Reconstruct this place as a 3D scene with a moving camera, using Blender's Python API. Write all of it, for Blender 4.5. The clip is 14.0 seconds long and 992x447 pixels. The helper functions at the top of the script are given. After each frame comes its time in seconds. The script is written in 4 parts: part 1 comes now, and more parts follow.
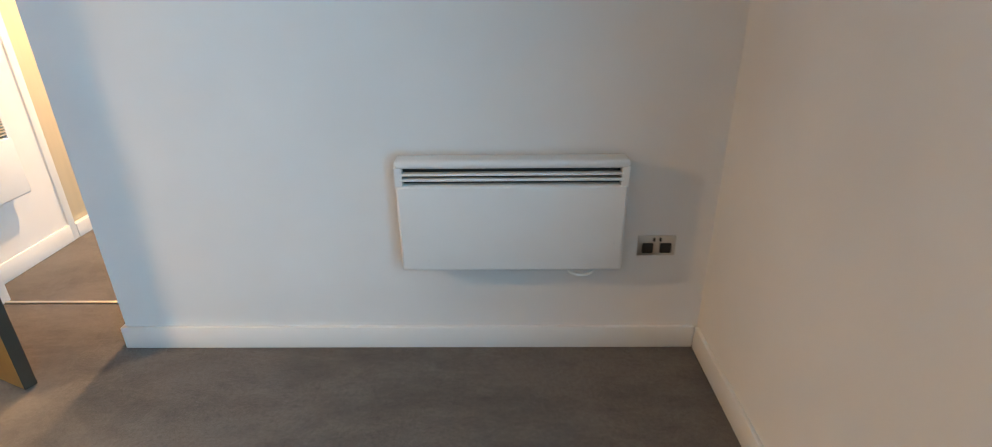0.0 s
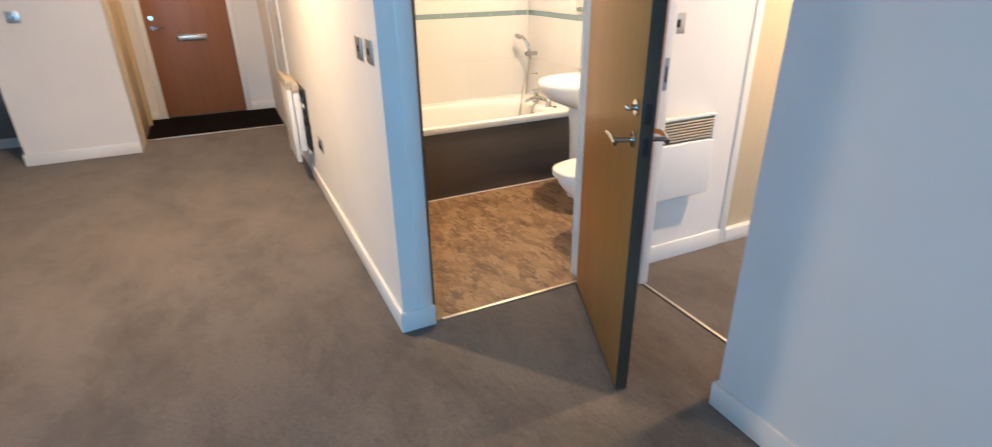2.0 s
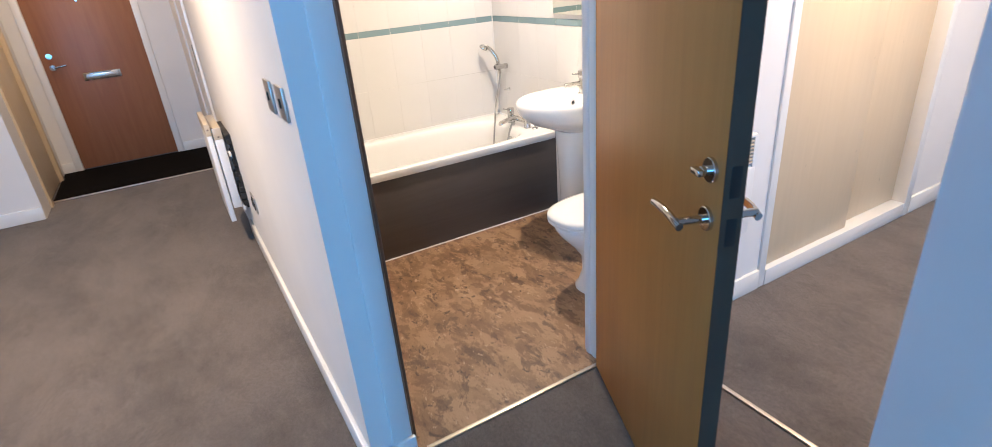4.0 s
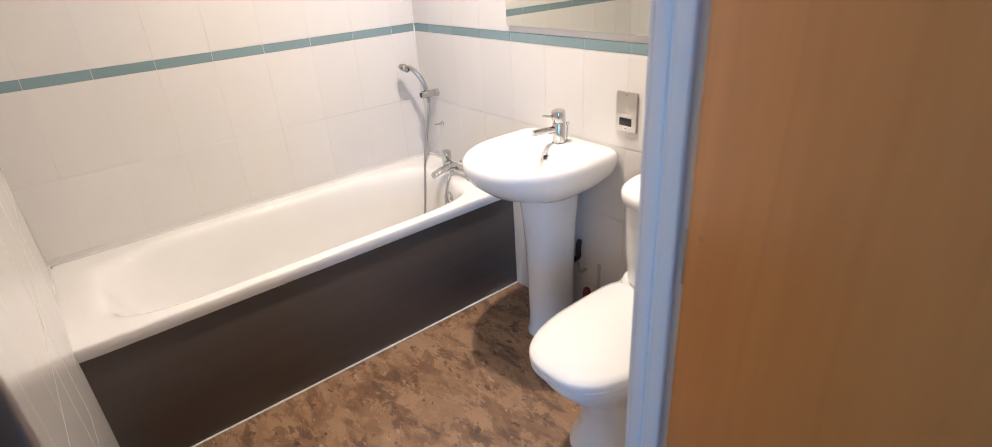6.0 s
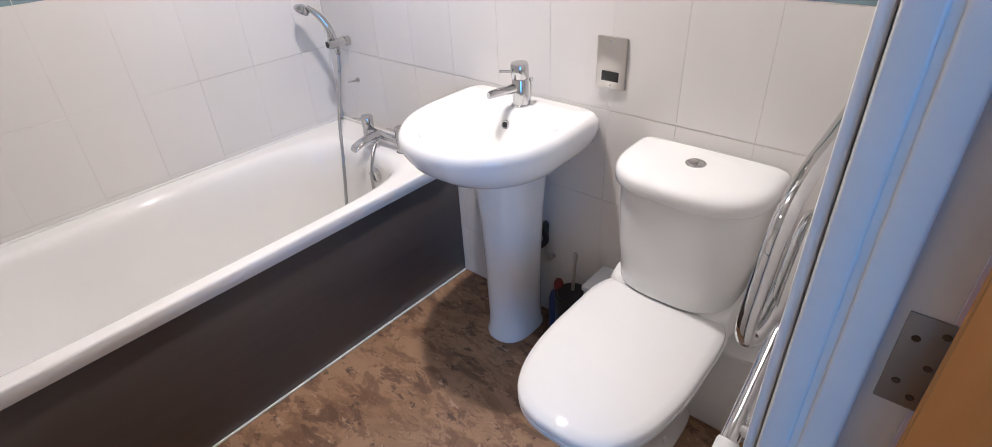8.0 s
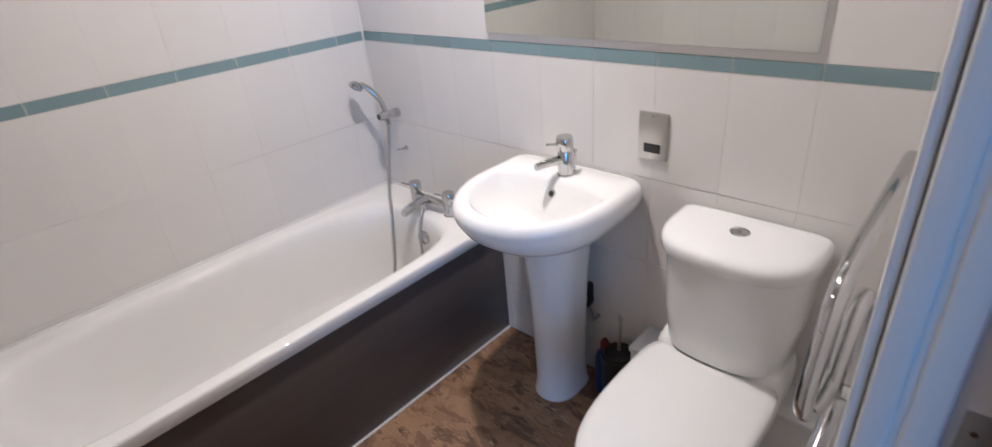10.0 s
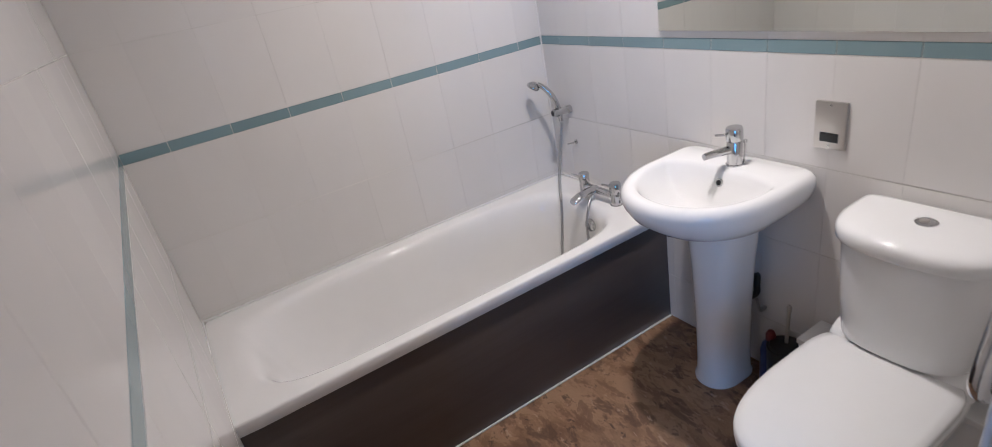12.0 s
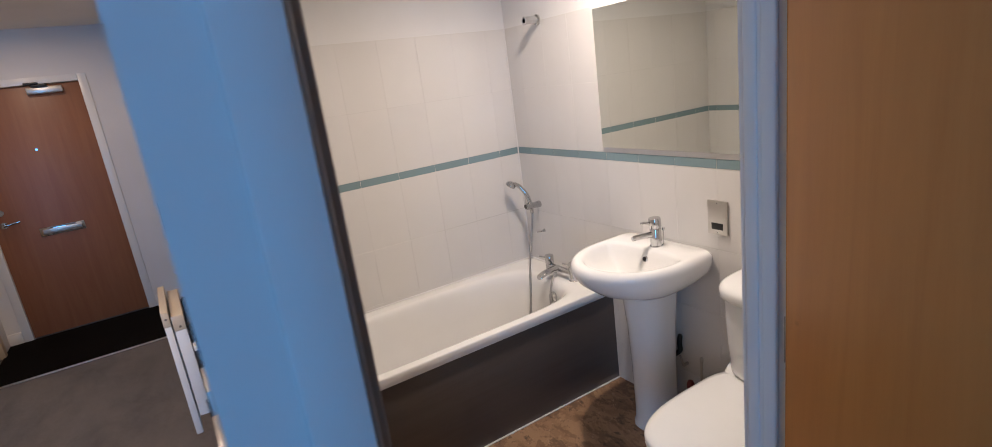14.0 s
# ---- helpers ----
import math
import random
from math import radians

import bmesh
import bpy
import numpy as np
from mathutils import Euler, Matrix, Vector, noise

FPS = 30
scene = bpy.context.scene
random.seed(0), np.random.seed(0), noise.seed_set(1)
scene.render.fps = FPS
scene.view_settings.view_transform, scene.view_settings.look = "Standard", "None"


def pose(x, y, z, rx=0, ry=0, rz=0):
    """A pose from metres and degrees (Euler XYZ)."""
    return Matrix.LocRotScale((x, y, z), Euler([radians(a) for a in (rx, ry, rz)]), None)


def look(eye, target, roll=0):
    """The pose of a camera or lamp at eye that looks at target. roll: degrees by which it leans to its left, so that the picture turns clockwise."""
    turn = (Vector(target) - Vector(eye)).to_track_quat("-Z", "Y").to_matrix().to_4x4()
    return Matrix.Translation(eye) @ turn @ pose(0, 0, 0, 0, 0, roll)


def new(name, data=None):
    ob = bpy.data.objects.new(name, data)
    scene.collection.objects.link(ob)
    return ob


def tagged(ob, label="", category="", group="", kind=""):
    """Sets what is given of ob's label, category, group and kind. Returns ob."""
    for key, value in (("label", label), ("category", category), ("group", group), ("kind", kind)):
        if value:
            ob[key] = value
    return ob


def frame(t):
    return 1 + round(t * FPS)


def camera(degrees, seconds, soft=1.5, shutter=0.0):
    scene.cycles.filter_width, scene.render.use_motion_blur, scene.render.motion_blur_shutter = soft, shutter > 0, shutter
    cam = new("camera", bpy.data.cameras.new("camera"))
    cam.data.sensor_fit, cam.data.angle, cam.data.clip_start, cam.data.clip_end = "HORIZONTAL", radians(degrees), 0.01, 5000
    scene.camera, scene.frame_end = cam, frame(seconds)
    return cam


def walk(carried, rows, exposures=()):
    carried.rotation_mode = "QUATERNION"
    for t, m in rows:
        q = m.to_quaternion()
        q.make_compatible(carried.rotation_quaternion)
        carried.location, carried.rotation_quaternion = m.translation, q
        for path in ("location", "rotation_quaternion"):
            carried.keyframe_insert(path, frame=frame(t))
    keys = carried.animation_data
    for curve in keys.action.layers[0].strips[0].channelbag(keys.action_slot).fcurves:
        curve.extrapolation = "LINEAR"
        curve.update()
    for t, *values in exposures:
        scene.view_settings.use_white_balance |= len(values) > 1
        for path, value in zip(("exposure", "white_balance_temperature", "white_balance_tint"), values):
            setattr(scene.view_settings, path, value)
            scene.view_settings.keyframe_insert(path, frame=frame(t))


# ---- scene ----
cam = camera(83.5, 14.0, soft=0.55, shutter=0.35)
PATH = [
    (0, (4.619, -2.781, 1.406), (4.588, -0.958, 0.582), -0.7),
    (0.5, (4.472, -2.598, 1.389), (4.318, -0.785, 0.559), 0.7),
    (1, (4.291, -2.502, 1.417), (3.691, -0.781, 0.593), -1.7),
    (1.5, (4.211, -2.345, 1.44), (2.749, -1.244, 0.633), -1.9),
    (2, (4.15, -2.308, 1.479), (2.511, -1.518, 0.649), -0.8),
    (2.2, (4.14, -2.29, 1.493), (2.444, -1.596, 0.693), -2.3),
    (4.3, (3.302, -1.961, 1.468), (1.724, -1.053, 0.64), -5.3),
    (4.5, (3.195, -1.919, 1.469), (1.632, -0.985, 0.643), -5.7),
    (5, (2.935, -1.775, 1.491), (1.536, -0.643, 0.618), -5.4),
    (5.5, (2.686, -1.573, 1.499), (1.288, -0.456, 0.608), -3.3),
    (6, (2.478, -1.514, 1.474), (1.063, -0.405, 0.598), -3.8),
    (6.5, (2.277, -1.455, 1.465), (1.1, -0.176, 0.475), -6.1),
    (7, (2.099, -1.305, 1.412), (0.968, -0.016, 0.383), -3.4),
    (7.2, (2.046, -1.266, 1.394), (0.888, -0.013, 0.35), -2.0),
    (9.5, (2.031, -1.372, 1.435), (0.952, -0.081, 0.353), -5.4),
    (10, (2.019, -1.36, 1.498), (0.767, -0.106, 0.571), -5.4),
    (10.5, (2.021, -1.353, 1.516), (0.522, -0.293, 0.722), -5.7),
    (11, (2.022, -1.348, 1.494), (0.397, -0.515, 0.679), -6.7),
    (11.5, (2.071, -1.375, 1.507), (0.44, -0.581, 0.663), -7.1),
    (12, (2.138, -1.505, 1.538), (0.529, -0.679, 0.686), -11.4),
    (12.5, (2.243, -1.577, 1.557), (0.748, -0.56, 0.702), -11.6),
    (13, (2.356, -1.622, 1.58), (0.786, -0.549, 0.96), -8.2),
    (13.5, (2.515, -1.632, 1.592), (0.844, -0.652, 1.093), -6.9),
    (14, (2.634, -1.773, 1.597), (0.971, -0.788, 1.084), -7.7),
]
EXPOSURES = [(0.0, 0.52, 9000, 15), (0.5, 0.44, 7900, 14), (1.0, 0.32, 8000, 14), (1.5, 0.02, 7500, 13), (2.2, 0.06, 7200, 13), (4.3, 0.03, 5800, 14), (4.8, -0.02, 6000, 15), (5.5, -0.14, 6200, 15),
             (6.0, -0.2, 5600, 16), (7.0, -0.4, 5050, 17), (9.5, -0.68, 5050, 17), (11.0, -0.98, 5080, 17), (12.0, -0.99, 5000, 17), (13.0, -0.93, 5000, 18), (13.5, -0.92, 4900, 18), (14.0, -0.93, 5620, 18)]
walk(cam, [(t, look(e, g, r)) for t, e, g, r in PATH], EXPOSURES)

# ---- world and lights ----
world = bpy.data.worlds.new("sky")
scene.world = world
world.use_nodes = True
wn = world.node_tree.nodes
sky = wn.new("ShaderNodeTexSky")
sky.sky_type = "NISHITA"
sky.sun_disc = False
sky.sun_elevation = radians(35)
sky.sun_rotation = radians(200)
wn["Background"].inputs[1].default_value = 0.1
world.node_tree.links.new(sky.outputs[0], wn["Background"].inputs[0])


def area_lamp(name, at, target, w, h, power, color, shape="RECTANGLE", spread=180):
    data = bpy.data.lights.new(name, "AREA")
    data.shape, data.size, data.energy, data.color = shape, w, power, color
    if shape in ("RECTANGLE", "ELLIPSE"):
        data.size_y = h
    data.spread = radians(spread)
    ob = new(name, data)
    ob.matrix_world = look(at, target)
    return ob


DAY = (0.13, 0.52, 1.0)
WARM = (1.0, 0.72, 0.44)
BATH_LAMP = (1.0, 0.80, 0.56)
RX_WINDOW = 5.367
area_lamp("window_light_living", (RX_WINDOW, -3.95, 1.38), (1.0, -2.6, 1.0), 2.1, 1.7, 62, DAY, spread=140)
# Stand-in daylight for the bedroom, where any window is unseen
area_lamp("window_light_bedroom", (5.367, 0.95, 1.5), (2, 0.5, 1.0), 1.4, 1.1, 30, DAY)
area_lamp("bathroom_downlight_bulb", (0.97, -0.40, 2.345), (0.97, -0.40, 0), 0.08, 0.08, 32.0, BATH_LAMP, "DISK", 150)
area_lamp("bathroom_downlight_bulb", (0.97, -1.12, 2.345), (0.97, -1.12, 0), 0.08, 0.08, 4.5, BATH_LAMP, "DISK")
area_lamp("hall_downlight_bulb", (-2.2, -2.45, 2.345), (-2.2, -2.45, 0), 0.08, 0.08, 12, WARM, "DISK")
area_lamp("living_downlight_bulb", (0.8, -2.75, 2.345), (0.8, -2.75, 0), 0.08, 0.08, 80, WARM, "DISK")
area_lamp("bedroom_downlight_bulb", (2.9, 0.6, 2.345), (2.9, 0.6, 0), 0.08, 0.08, 60, WARM, "DISK")
# Weak added fill for the lobby; no lamp is known there
area_lamp("lobby_downlight_bulb", (2.65, -1.75, 2.345), (2.65, -1.75, 0), 0.08, 0.08, 0.9, WARM, "DISK")
area_lamp("living_downlight_bulb", (3.6, -4.2, 2.345), (3.6, -4.2, 0), 0.08, 0.08, 5.0, WARM, "DISK")


# ---- materials ----
def nodes_of(name, rough=0.5, metal=0.0, color=(0.8, 0.8, 0.8)):
    m = bpy.data.materials.new(name)
    m.use_nodes = True
    t = m.node_tree
    b = t.nodes["Principled BSDF"]
    b.inputs["Base Color"].default_value = (*color, 1)
    b.inputs["Roughness"].default_value = rough
    b.inputs["Metallic"].default_value = metal
    return m, t, b


def coords(t, scale=(1, 1, 1)):
    c = t.nodes.new("ShaderNodeTexCoord")
    mp = t.nodes.new("ShaderNodeMapping")
    mp.inputs["Scale"].default_value = scale
    g = t.nodes.new("ShaderNodeNewGeometry")
    t.links.new(g.outputs["Position"], mp.inputs[0])
    return mp.outputs[0]


def noise_of(t, vec, scale, detail=4, rough=0.55, warp=0.0):
    n = t.nodes.new("ShaderNodeTexNoise")
    n.inputs["Scale"].default_value = scale
    n.inputs["Detail"].default_value = detail
    n.inputs["Roughness"].default_value = rough
    n.inputs["Distortion"].default_value = warp
    t.links.new(vec, n.inputs["Vector"])
    return n.outputs["Fac"]


def ramp(t, fac, stops):
    r = t.nodes.new("ShaderNodeValToRGB")
    e = r.color_ramp.elements
    while len(e) < len(stops):
        e.new(0.5)
    for el, (p, c) in zip(e, stops):
        el.position, el.color = p, (*c, 1)
    t.links.new(fac, r.inputs[0])
    return r.outputs[0]


def mix(t, fac, a, b, mode="MIX"):
    n = t.nodes.new("ShaderNodeMix")
    n.data_type, n.blend_type = "RGBA", mode
    for sock, v in ((n.inputs[0], fac), (n.inputs[6], a), (n.inputs[7], b)):
        if isinstance(v, (int, float)):
            sock.default_value = v
        elif isinstance(v, tuple):
            sock.default_value = (*v, 1)
        else:
            t.links.new(v, sock)
    return n.outputs[2]


def bump(t, b, h, strength=0.2, dist=0.002):
    n = t.nodes.new("ShaderNodeBump")
    n.inputs["Strength"].default_value = strength
    n.inputs["Distance"].default_value = dist
    t.links.new(h, n.inputs["Height"])
    t.links.new(n.outputs[0], b.inputs["Normal"])


def paint(name, color, rough=0.6, var=0.05, grain=260.0, strength=0.12):
    m, t, b = nodes_of(name, rough, 0, color)
    v = coords(t)
    big = noise_of(t, v, 1.7, 3)
    lo = tuple(c * (1 - var) for c in color)
    hi = tuple(min(1, c * (1 + var * 0.5)) for c in color)
    col = ramp(t, big, [(0.3, lo), (0.7, hi)])
    scuff = noise_of(t, v, 14, 6, 0.7, 0.6)
    col = mix(t, ramp(t, scuff, [(0.66, (0, 0, 0)), (0.8, (0.25, 0.25, 0.25))]), col, tuple(c * 0.8 for c in color))
    t.links.new(col, b.inputs["Base Color"])
    bump(t, b, noise_of(t, v, grain, 3), strength, 0.001)
    return m


def gloss(name, color, rough=0.08, var=0.03):
    m, t, b = nodes_of(name, rough, 0, color)
    v = coords(t)
    t.links.new(ramp(t, noise_of(t, v, 6, 4), [(0.3, tuple(c * (1 - var) for c in color)), (0.7, color)]), b.inputs["Base Color"])
    r = t.nodes.new("ShaderNodeMapRange")
    t.links.new(noise_of(t, v, 22, 5), r.inputs[0])
    r.inputs[3].default_value, r.inputs[4].default_value = rough * 0.7, rough * 1.5
    t.links.new(r.outputs[0], b.inputs["Roughness"])
    return m


def metal(name, color, rough=0.12, brushed=0.0):
    m, t, b = nodes_of(name, rough, 1.0, color)
    v = coords(t, (1, 1, 60) if brushed else (1, 1, 1))
    r = t.nodes.new("ShaderNodeMapRange")
    t.links.new(noise_of(t, v, 40, 4), r.inputs[0])
    r.inputs[3].default_value, r.inputs[4].default_value = rough * 0.7, rough * 1.5
    t.links.new(r.outputs[0], b.inputs["Roughness"])
    if brushed:
        bump(t, b, noise_of(t, v, 60, 2), brushed, 0.0005)
    return m


def wood(name, dark, light, rough=0.4, along=(9.0, 9.0, 0.7)):
    m, t, b = nodes_of(name, rough, 0, light)
    v = coords(t, along)
    n1 = noise_of(t, v, 2.2, 5, 0.6, 0.8)
    n2 = noise_of(t, coords(t, tuple(a * 6 for a in along)), 3.0, 3, 0.6)
    col = ramp(t, n1, [(0.25, dark), (0.5, tuple((a + c) / 2 for a, c in zip(dark, light))), (0.75, light)])
    col = mix(t, 0.13, col, ramp(t, n2, [(0.3, dark), (0.7, light)]))
    knot = noise_of(t, coords(t, (3.0, 3.0, 2.2)), 7.0, 2)
    col = mix(t, ramp(t, knot, [(0.76, (0, 0, 0)), (0.82, (0.5, 0.5, 0.5))]), col, tuple(c * 0.45 for c in dark))
    t.links.new(col, b.inputs["Base Color"])
    bump(t, b, n2, 0.08, 0.0006)
    return m


def tile_glaze(name, color, var=0.05):
    m, t, b = nodes_of(name, 0.16, 0, color)
    info = t.nodes.new("ShaderNodeObjectInfo")
    v = coords(t)
    one = ramp(t, info.outputs["Random"], [(0.0, tuple(c * (1 - var) for c in color)), (1.0, color)])
    soft = noise_of(t, v, 3.0, 4, 0.6, 0.4)
    col = mix(t, ramp(t, soft, [(0.45, (0, 0, 0)), (0.8, (0.3, 0.3, 0.3))]), one, tuple(c * 0.88 for c in color))
    t.links.new(col, b.inputs["Base Color"])
    bump(t, b, noise_of(t, v, 9, 3), 0.08, 0.002)
    return m


def carpet(name, dark, light, sheen=0.2, shine=0.4):
    m, t, b = nodes_of(name, 0.95, 0, dark)
    v = coords(t)
    big = noise_of(t, v, 2.0, 7, 0.7, 0.1)
    mid = noise_of(t, v, 70, 6, 0.8)
    fine = noise_of(t, v, 330, 3, 0.8)
    mean = tuple((a + c) / 2 for a, c in zip(dark, light))
    col = ramp(t, big, [(0.3, tuple((2 * a + c) / 3 for a, c in zip(dark, mean))), (0.7, tuple((2 * a + c) / 3 for a, c in zip(light, mean)))])
    col = mix(t, 0.42, col, ramp(t, fine, [(0.38, tuple(c * 0.35 for c in dark)), (0.62, tuple(min(1, c * 1.55) for c in light))]))
    col = mix(t, 0.34, col, ramp(t, mid, [(0.36, tuple(c * 0.55 for c in dark)), (0.64, tuple(min(1, c * 1.35) for c in light))]))
    # flattened tracks and pale dusty scuffs
    worn = noise_of(t, coords(t, (0.7, 1.2, 1.0)), 2.2, 10, 0.8, 0.15)
    col = mix(t, ramp(t, worn, [(0.36, (0.7, 0.7, 0.7)), (0.56, (0, 0, 0))]), col, tuple(c * 0.66 for c in dark))
    dust = noise_of(t, coords(t, (1.3, 0.9, 1.0)), 5.2, 10, 0.85, 0.2)
    col = mix(t, ramp(t, dust, [(0.60, (0, 0, 0)), (0.70, (0.5, 0.5, 0.5))]), col, tuple(min(1, c * 1.5) for c in light))
    t.links.new(col, b.inputs["Base Color"])
    b.inputs["Specular IOR Level"].default_value = shine
    b.inputs["Sheen Weight"].default_value = sheen
    bump(t, b, mix(t, 0.4, fine, mid), 0.7, 0.006)
    return m


def vinyl():
    """Printed torn-slate pattern: overlapping ragged patches in browns with sharp dark flecks."""
    m, t, b = nodes_of("bathroom_vinyl", 0.42, 0, (0.2, 0.12, 0.07))
    v = coords(t)
    turned = t.nodes.new("ShaderNodeMapping")
    turned.inputs["Rotation"].default_value = (0, 0, radians(35))
    turned.inputs["Scale"].default_value = (1.0, 1.9, 1.0)
    t.links.new(v, turned.inputs[0])
    crossed = t.nodes.new("ShaderNodeMapping")
    crossed.inputs["Rotation"].default_value = (0, 0, radians(-28))
    crossed.inputs["Scale"].default_value = (1.0, 1.7, 1.0)
    crossed.inputs["Location"].default_value = (3.1, 7.7, 0)
    t.links.new(v, crossed.inputs[0])
    n1 = noise_of(t, turned.outputs[0], 4.2, 8, 0.6, 0.6)
    n2 = noise_of(t, crossed.outputs[0], 6.0, 10, 0.7, 0.5)
    col = ramp(t, n1, [(0.30, (0.147, 0.078, 0.044)), (0.45, (0.216, 0.121, 0.064)), (0.55, (0.284, 0.170, 0.093)), (0.72, (0.196, 0.112, 0.064))])
    # ragged patches lying over one another, pale then dark
    for vec, size, edge, weight, tone in ((crossed.outputs[0], 5.0, 0.515, 0.80, (0.363, 0.227, 0.131)), (turned.outputs[0], 7.0, 0.530, 0.85, (0.147, 0.074, 0.041)),
                                          (crossed.outputs[0], 10.0, 0.550, 0.80, (0.338, 0.201, 0.117)), (turned.outputs[0], 6.0, 0.565, 0.90, (0.090, 0.047, 0.029)),
                                          (crossed.outputs[0], 14.0, 0.605, 0.95, (0.045, 0.025, 0.019)), (turned.outputs[0], 19.0, 0.62, 0.80, (0.490, 0.348, 0.244))):
        shift = t.nodes.new("ShaderNodeVectorMath")
        shift.inputs[1].default_value = (size * 1.7, size * 0.9, 0)
        t.links.new(vec, shift.inputs[0])
        patch = noise_of(t, shift.outputs[0], size, 9, 0.68, 0.4)
        col = mix(t, ramp(t, patch, [(edge, (0, 0, 0)), (edge + 0.012, (weight * 0.75,) * 3), (edge + 0.12, (weight,) * 3)]), col, tone)
    fine = noise_of(t, v, 180.0, 3, 0.7)
    col = mix(t, 0.12, col, ramp(t, fine, [(0.3, (0.07, 0.04, 0.025)), (0.7, (0.36, 0.24, 0.14))]))
    t.links.new(col, b.inputs["Base Color"])
    bump(t, b, n2, 0.3, 0.0015)
    r = t.nodes.new("ShaderNodeMapRange")
    t.links.new(n1, r.inputs[0])
    r.inputs[3].default_value, r.inputs[4].default_value = 0.30, 0.52
    t.links.new(r.outputs[0], b.inputs["Roughness"])
    return m


WALL = paint("white_wall_paint", (0.72, 0.71, 0.70), 0.6)
CEIL = paint("ceiling_paint", (0.78, 0.77, 0.75), 0.7)
TRIM = paint("white_gloss_trim", (0.76, 0.76, 0.75), 0.3, 0.04, 40, 0.05)
PLASTIC = gloss("white_plastic", (0.72, 0.73, 0.73), 0.3)
ENAMEL = gloss("white_enamel", (0.80, 0.79, 0.77), 0.07)
CERAMIC = gloss("white_ceramic", (0.80, 0.80, 0.79), 0.05)
TILE = tile_glaze("white_wall_tile", (0.70, 0.68, 0.655), 0.03)
BAND = tile_glaze("blue_green_glass_tile", (0.222, 0.315, 0.342), 0.14)
GROUT = paint("grout", (0.67, 0.645, 0.61), 0.9, 0.22, 90, 0.2)
SEAL = paint("white_sealant", (0.75, 0.74, 0.72), 0.35)
CHROME = metal("chrome", (0.56, 0.56, 0.56), 0.06)
HOSE = metal("chrome_hose", (0.42, 0.42, 0.42), 0.28)
STEEL = metal("brushed_steel", (0.55, 0.53, 0.50), 0.32, 0.2)
DARKSTEEL = metal("dull_hinge_steel", (0.34, 0.34, 0.34), 0.4, 0.1)
PANEL = wood("dark_bath_panel_laminate", (0.070, 0.056, 0.050), (0.092, 0.075, 0.067), 0.3, (2.0, 0.5, 9.0))
OAK = wood("oak_veneer", (0.41, 0.172, 0.042), (0.50, 0.226, 0.060), 0.38)
CREAM = wood("pale_maple_laminate", (0.61, 0.49, 0.33), (0.66, 0.535, 0.37), 0.4)
FDOOR = wood("red_brown_door_veneer", (0.235, 0.092, 0.044), (0.31, 0.135, 0.064), 0.42)
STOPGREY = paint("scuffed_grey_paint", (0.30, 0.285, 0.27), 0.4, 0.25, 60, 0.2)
DARKBROWN = paint("dark_brown_stain", (0.20, 0.165, 0.145), 0.42, 0.3, 60, 0.2)
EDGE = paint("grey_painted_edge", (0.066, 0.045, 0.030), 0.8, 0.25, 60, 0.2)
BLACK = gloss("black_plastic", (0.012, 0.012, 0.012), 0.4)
BLUE = gloss("blue_plastic", (0.012, 0.025, 0.12), 0.3)
RED = gloss("red_plastic", (0.13, 0.012, 0.012), 0.45)
CARPET = carpet("grey_carpet", (0.076, 0.064, 0.057), (0.176, 0.151, 0.134))
MATBLACK = carpet("black_entrance_mat", (0.006, 0.005, 0.005), (0.010, 0.009, 0.009), 0.0, 0.05)
VINYL = vinyl()
KITCHEN = paint("grey_brown_kitchen_front", (0.16, 0.13, 0.12), 0.35)
WORKTOP = paint("pale_worktop", (0.55, 0.47, 0.36), 0.3)
BRASS = metal("pale_metal_strip", (0.74, 0.68, 0.58), 0.35)
MIRROR, mt, mb = nodes_of("mirror_silver", 0.015, 1.0, (0.80, 0.83, 0.79))
GLASS, gt, gb = nodes_of("window_glass", 0.02, 0, (1, 1, 1))
gb.inputs["Transmission Weight"].default_value = 1.0


def lamp_glow():
    m, t, b = nodes_of("lamp_glass", 0.3, 0, (1, 0.95, 0.85))
    b.inputs["Emission Color"].default_value = (1, 0.85, 0.6, 1)
    b.inputs["Emission Strength"].default_value = 6
    return m


GLOW = lamp_glow()


# ---- mesh helpers ----
def add_box(bm, x0, x1, y0, y1, z0, z1, bevel=0.0, seg=2):
    made = bmesh.ops.create_cube(bm, size=1.0)
    vs = made["verts"]
    for v in vs:
        v.co = Vector(((x0 + x1) / 2 + v.co.x * (x1 - x0), (y0 + y1) / 2 + v.co.y * (y1 - y0), (z0 + z1) / 2 + v.co.z * (z1 - z0)))
    if bevel:
        es = list({e for v in vs for e in v.link_edges})
        bmesh.ops.bevel(bm, geom=es, offset=bevel, segments=seg, profile=0.5, affect="EDGES")
    return bm


def box(x0, x1, y0, y1, z0, z1, bevel=0.0, seg=2):
    return add_box(bmesh.new(), x0, x1, y0, y1, z0, z1, bevel, seg)


def link_mesh(name, bm, mat, smooth=True):
    bmesh.ops.recalc_face_normals(bm, faces=bm.faces[:])
    me = bpy.data.meshes.new(name)
    bm.to_mesh(me)
    bm.free()
    me.materials.append(mat)
    if smooth:
        me.shade_smooth()
        me.set_sharp_from_angle(angle=radians(62 if mat.name in ("white_ceramic", "white_enamel") else 38))
    return me


def part(name, bm, mat, parent=None, label="", m=None):
    ob = new(name, link_mesh(name, bm, mat))
    if m is not None:
        ob.matrix_local = m
    if parent is not None:
        ob.parent = parent
    return tagged(ob, label) if label else ob


